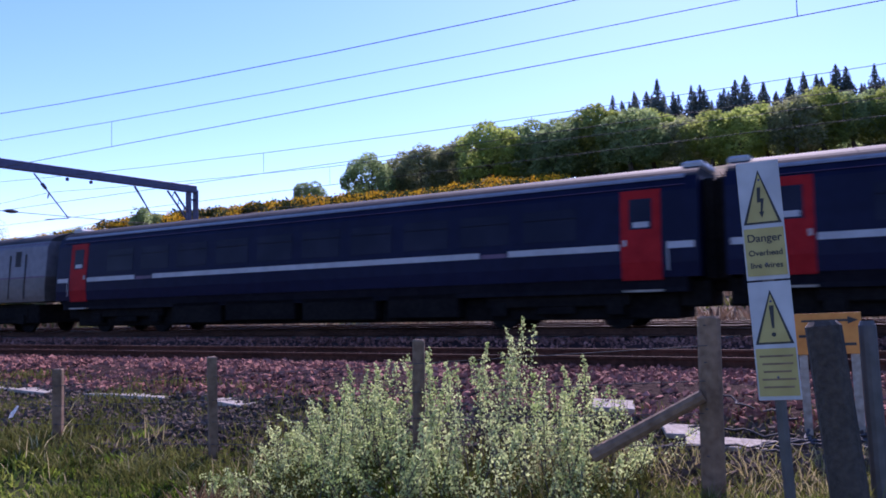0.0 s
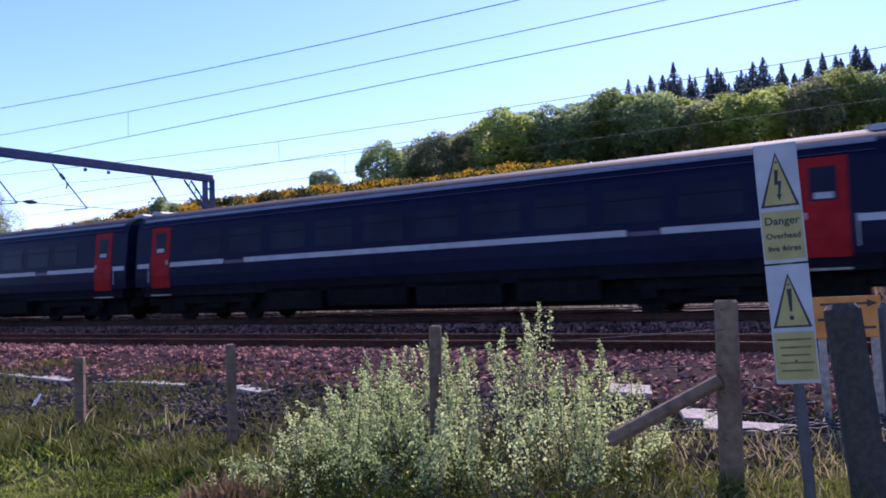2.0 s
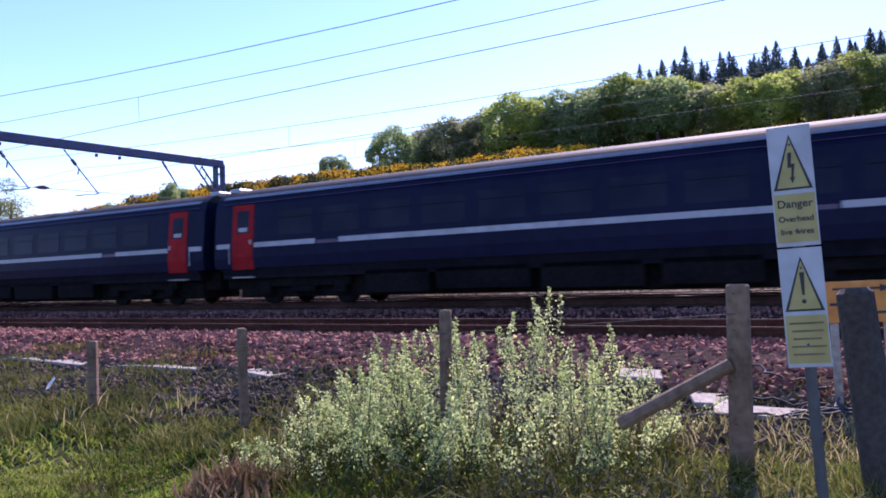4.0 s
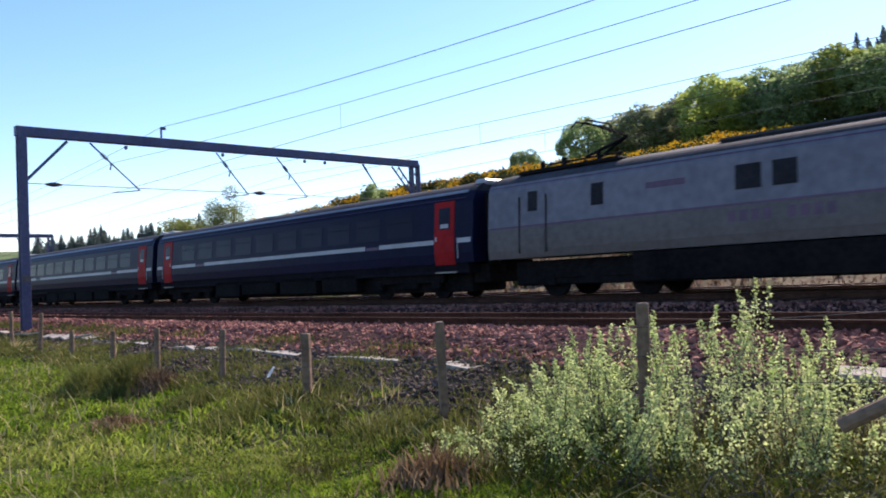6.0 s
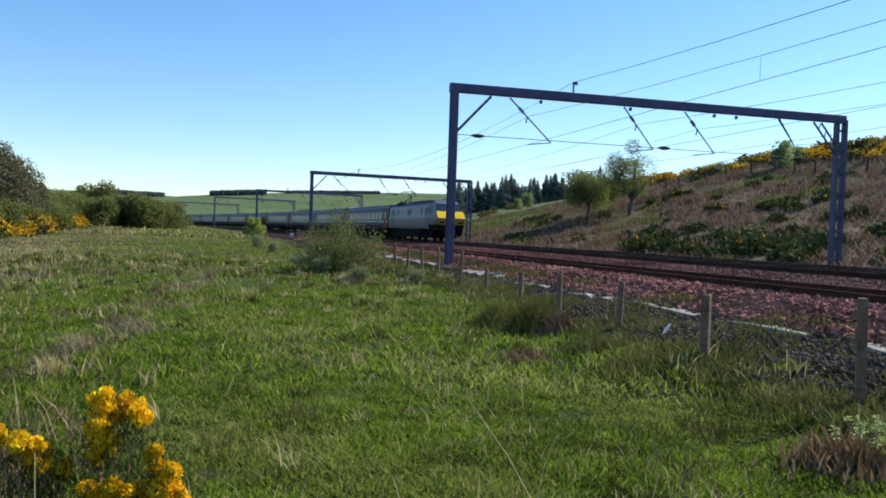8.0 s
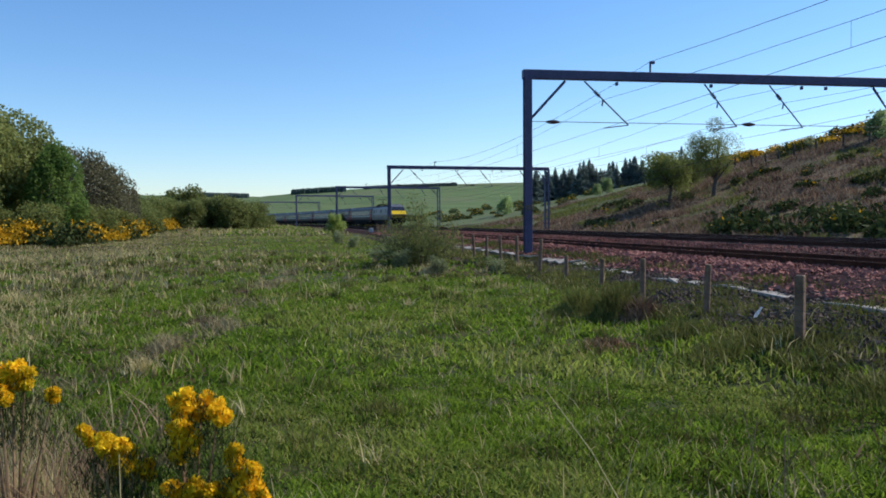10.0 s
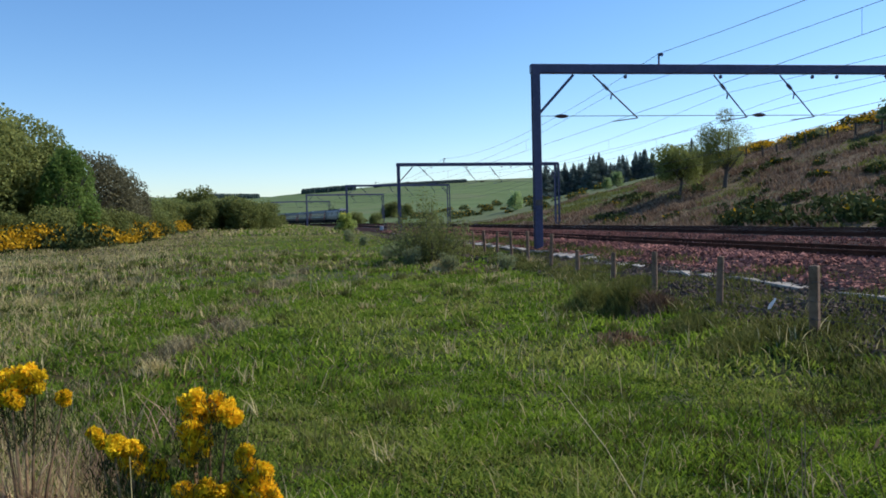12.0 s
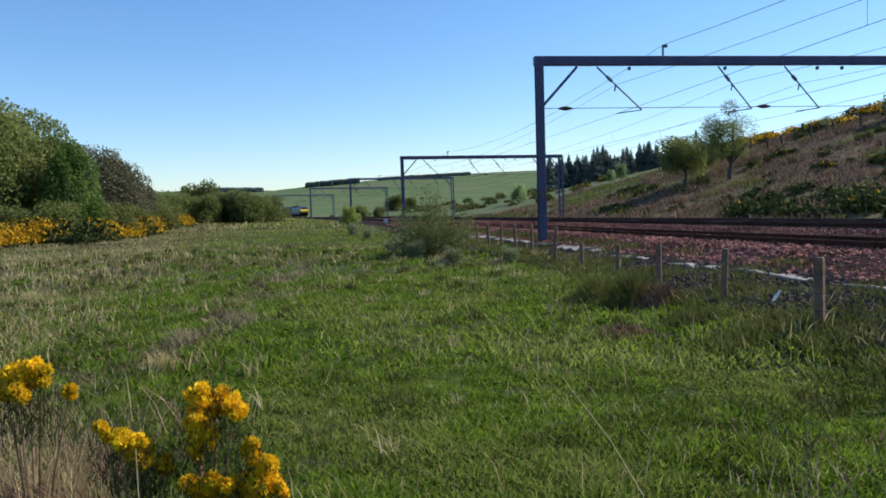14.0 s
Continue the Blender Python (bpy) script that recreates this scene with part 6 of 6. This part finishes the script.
def build_trough():
    t = thing("cable_trough", "broken line of pale concrete trough lids along the track", "cable trough", kind="structure")
    rng = np.random.default_rng(31)
    meshes = []
    for k in range(3):
        bm = B()
        box(bm, 0, 0, 0, 0.86 - 0.12 * k, 0.36 + 0.04 * k, 0.06, bevel=0.01)
        me = bpy.data.meshes.new("lid")
        bm.to_mesh(me), bm.free()
        me.materials.append(M_CONCRETE)
        meshes.append(me)
    for i in range(78):
        s = 5.5 + i * 0.93
        if rng.uniform() < (0.12 if s < 14 else 0.1):
            continue
        x, y, z, yaw = on_line(s, -10.75)
        ob = new("lid", meshes[int(rng.integers(0, 3))])
        ob.parent = t
        ob.matrix_basis = Matrix.Translation((x, y, float(ground_z(x, y)) + (rng.uniform(-0.01, 0.02) if s < 20 else rng.uniform(0.05, 0.1)))) @ pose(0, 0, 0, rng.uniform(-5, 11), rng.uniform(-6, 6), yaw + rng.uniform(-10, 10))


build_trough()

# a pale scrap stuck up in the weeds, a lineside box and loose cables
bm = B()
bm.faces.new([bm.verts.new(v) for v in ((-0.05, 0, 0), (0.0, 0.01, 0.02), (0.07, 0, 0.16), (0.05, 0, 0.17), (-0.02, -0.01, 0.08))])
bmesh.ops.solidify(bm, geom=bm.faces[:], thickness=0.012)
chip = tagged(part("litter_scrap", bm, M_LITTER), "crumpled white plastic scrap in the weeds", "litter")
chip.matrix_basis = Matrix.Translation((-9.76, 7.95, float(ground_z(-9.76, 7.95)) + 0.08)) @ pose(0, 0, 0, -30, 0, 50) @ Matrix.Diagonal((1.1, 1.1, 1.1, 1))
bm = B()
box(bm, 0, 0, 0.25, 0.5, 0.4, 0.5, bevel=0.03)
lb = tagged(part("lineside_box", bm, M_WHITE), "small white lineside box by the track", "box")
lb.location = (-94.6, 21.4, float(ground_z(-94.6, 21.4)) - 0.02)
crng = np.random.default_rng(37)
for k in range(9):
    x, y = crng.uniform(0.0, 1.2), crng.uniform(7.4, 8.5)
    q, pts = crng.uniform(0, 6.28), []
    for i in range(14):
        pts.append((x, y, float(ground_z(x, y)) + 0.04 + 0.05 * abs(math.sin(i * 0.9 + k))))
        q += crng.uniform(-0.6, 0.6)
        x, y = x + 0.13 * math.cos(q), y + 0.07 * math.sin(q)
    ob = new("loose_cable", wire(pts, 0.012, "loose_cable", ""))
    tagged(ob, "loose black cable lying on the stones", "cable", group="loose cables")

# hillside stock fence
srng = np.random.default_rng(41)
post = None
for i in range(26):
    x = -118 + i * 3.6
    y = float(line_y(x)) + 8 + 33.5 + 0.8 * math.sin(i)
    m = Matrix.Translation((x, y, float(ground_z(x, y)))) @ pose(0, 0, 0, srng.uniform(-5, 5), srng.uniform(-5, 5), 0)
    if post is None:
        bm = B()
        rod(bm, (0, 0, -0.3), (0, 0, 1.5), 0.13, 0.12, 8)
        post = tagged(part("hill_fence_post", bm, M_OLDPOST), "old wooden fence post on the hillside", "fence post", group="hillside fence")
        post.matrix_basis = m
    else:
        copy_thing(post, m)


# ---- far woods on the skyline ----
def far_plantation(y0, y1, d, h, label):
    rng = np.random.default_rng(int(y0 * 10))
    V, F, b = [], [], 0
    for yaw in np.arange(y0, y1, 0.035):
        for row in range(4):
            dd = d + row * 12 + rng.uniform(-4, 4)
            a = radians(yaw + rng.uniform(-0.02, 0.02))
            x, y = -dd * math.sin(a), dd * math.cos(a)
            z = float(ground_z(x, y)) - 1
            hh, r = h * rng.uniform(0.85, 1.1), 1.7
            k = np.arange(6) / 6 * 6.283
            v = [(x + r * math.cos(q), y + r * math.sin(q), z) for q in k] + [(x + r * 0.8 * math.cos(q), y + r * 0.8 * math.sin(q), z + hh * 0.75) for q in k] + [(x, y, z + hh)]
            V += v
            for i in range(6):
                j = (i + 1) % 6
                F += [(b + i, b + j, b + 6 + j), (b + i, b + 6 + j, b + 6 + i), (b + 6 + i, b + 6 + j, b + 12)]
            b += 13
    tagged(mesh_of("plantation", V, F, M_FARWOOD_HAZY), label, "wood", kind="stuff")


far_plantation(79.0, 82.8, 1150, 8.5, "dark conifer plantation on the far hill")
far_plantation(71.0, 77.6, 1200, 5.5, "dark conifer plantation on the far hill")
far_plantation(85.8, 89.2, 1100, 7.0, "dark conifer plantation on the far hill")


# ---- stones ----
def stones(n, s0, s1, o0, o1, size, mat, name, label, seed):
    rng = np.random.default_rng(seed)
    s = s0 + (s1 - s0) * rng.uniform(0, 1, n) ** 1.6
    o = rng.uniform(o0, o1, n)
    X = np.interp(_arc0 - s, _arc, _fx)
    Y = line_y(X) + o
    bedz = rail_z(X, o) + np.interp(o, [-11.7, -10.7, -9.5, -8.5, -5.3, -4.2, -3.1, 4.9], [-0.95, -0.62, -0.21, -0.19, -0.2, -0.3, -0.2, -0.2])
    Z = np.maximum(np.where(o > -11.7, bedz, -9), ground_z(X, Y) - np.where(o > -10.4, 0.3, 0.0))
    base = np.array([(1, 0, 0), (-1, 0, 0), (0, 1, 0), (0, -1, 0), (0, 0, 1), (0, 0, -1)], float)
    tri = np.array([(0, 2, 4), (2, 1, 4), (1, 3, 4), (3, 0, 4), (2, 0, 5), (1, 2, 5), (3, 1, 5), (0, 3, 5)])
    sz = size * rng.uniform(0.55, 1.5, n) * (1 + 0.012 * s)
    q, _ = np.linalg.qr(rng.normal(size=(n, 3, 3)))
    sc = rng.uniform(0.6, 1.15, (n, 1, 3)) * sz[:, None, None]
    v = np.einsum("ij,njk->nik", base, q) * sc + rng.normal(size=(n, 6, 3)) * 0.12 * sz[:, None, None]
    v += np.stack([X, Y, Z + sz * 0.35], 1)[:, None, :]
    f = np.arange(n)[:, None, None] * 6 + tri
    tagged(mesh_of(name, v.reshape(-1, 3), f.reshape(-1, 3), mat), label, "stones", kind="stuff")


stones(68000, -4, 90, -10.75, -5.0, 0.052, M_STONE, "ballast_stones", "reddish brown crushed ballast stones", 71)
# sparser here, so the dark bed colour stands for the train's shadow
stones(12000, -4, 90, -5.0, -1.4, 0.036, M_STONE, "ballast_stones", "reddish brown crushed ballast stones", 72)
stones(36000, -4, 75, -13.2, -10.55, 0.04, M_CINDER, "cess_stones", "dark grey stones beside the ballast", 73)

motions()
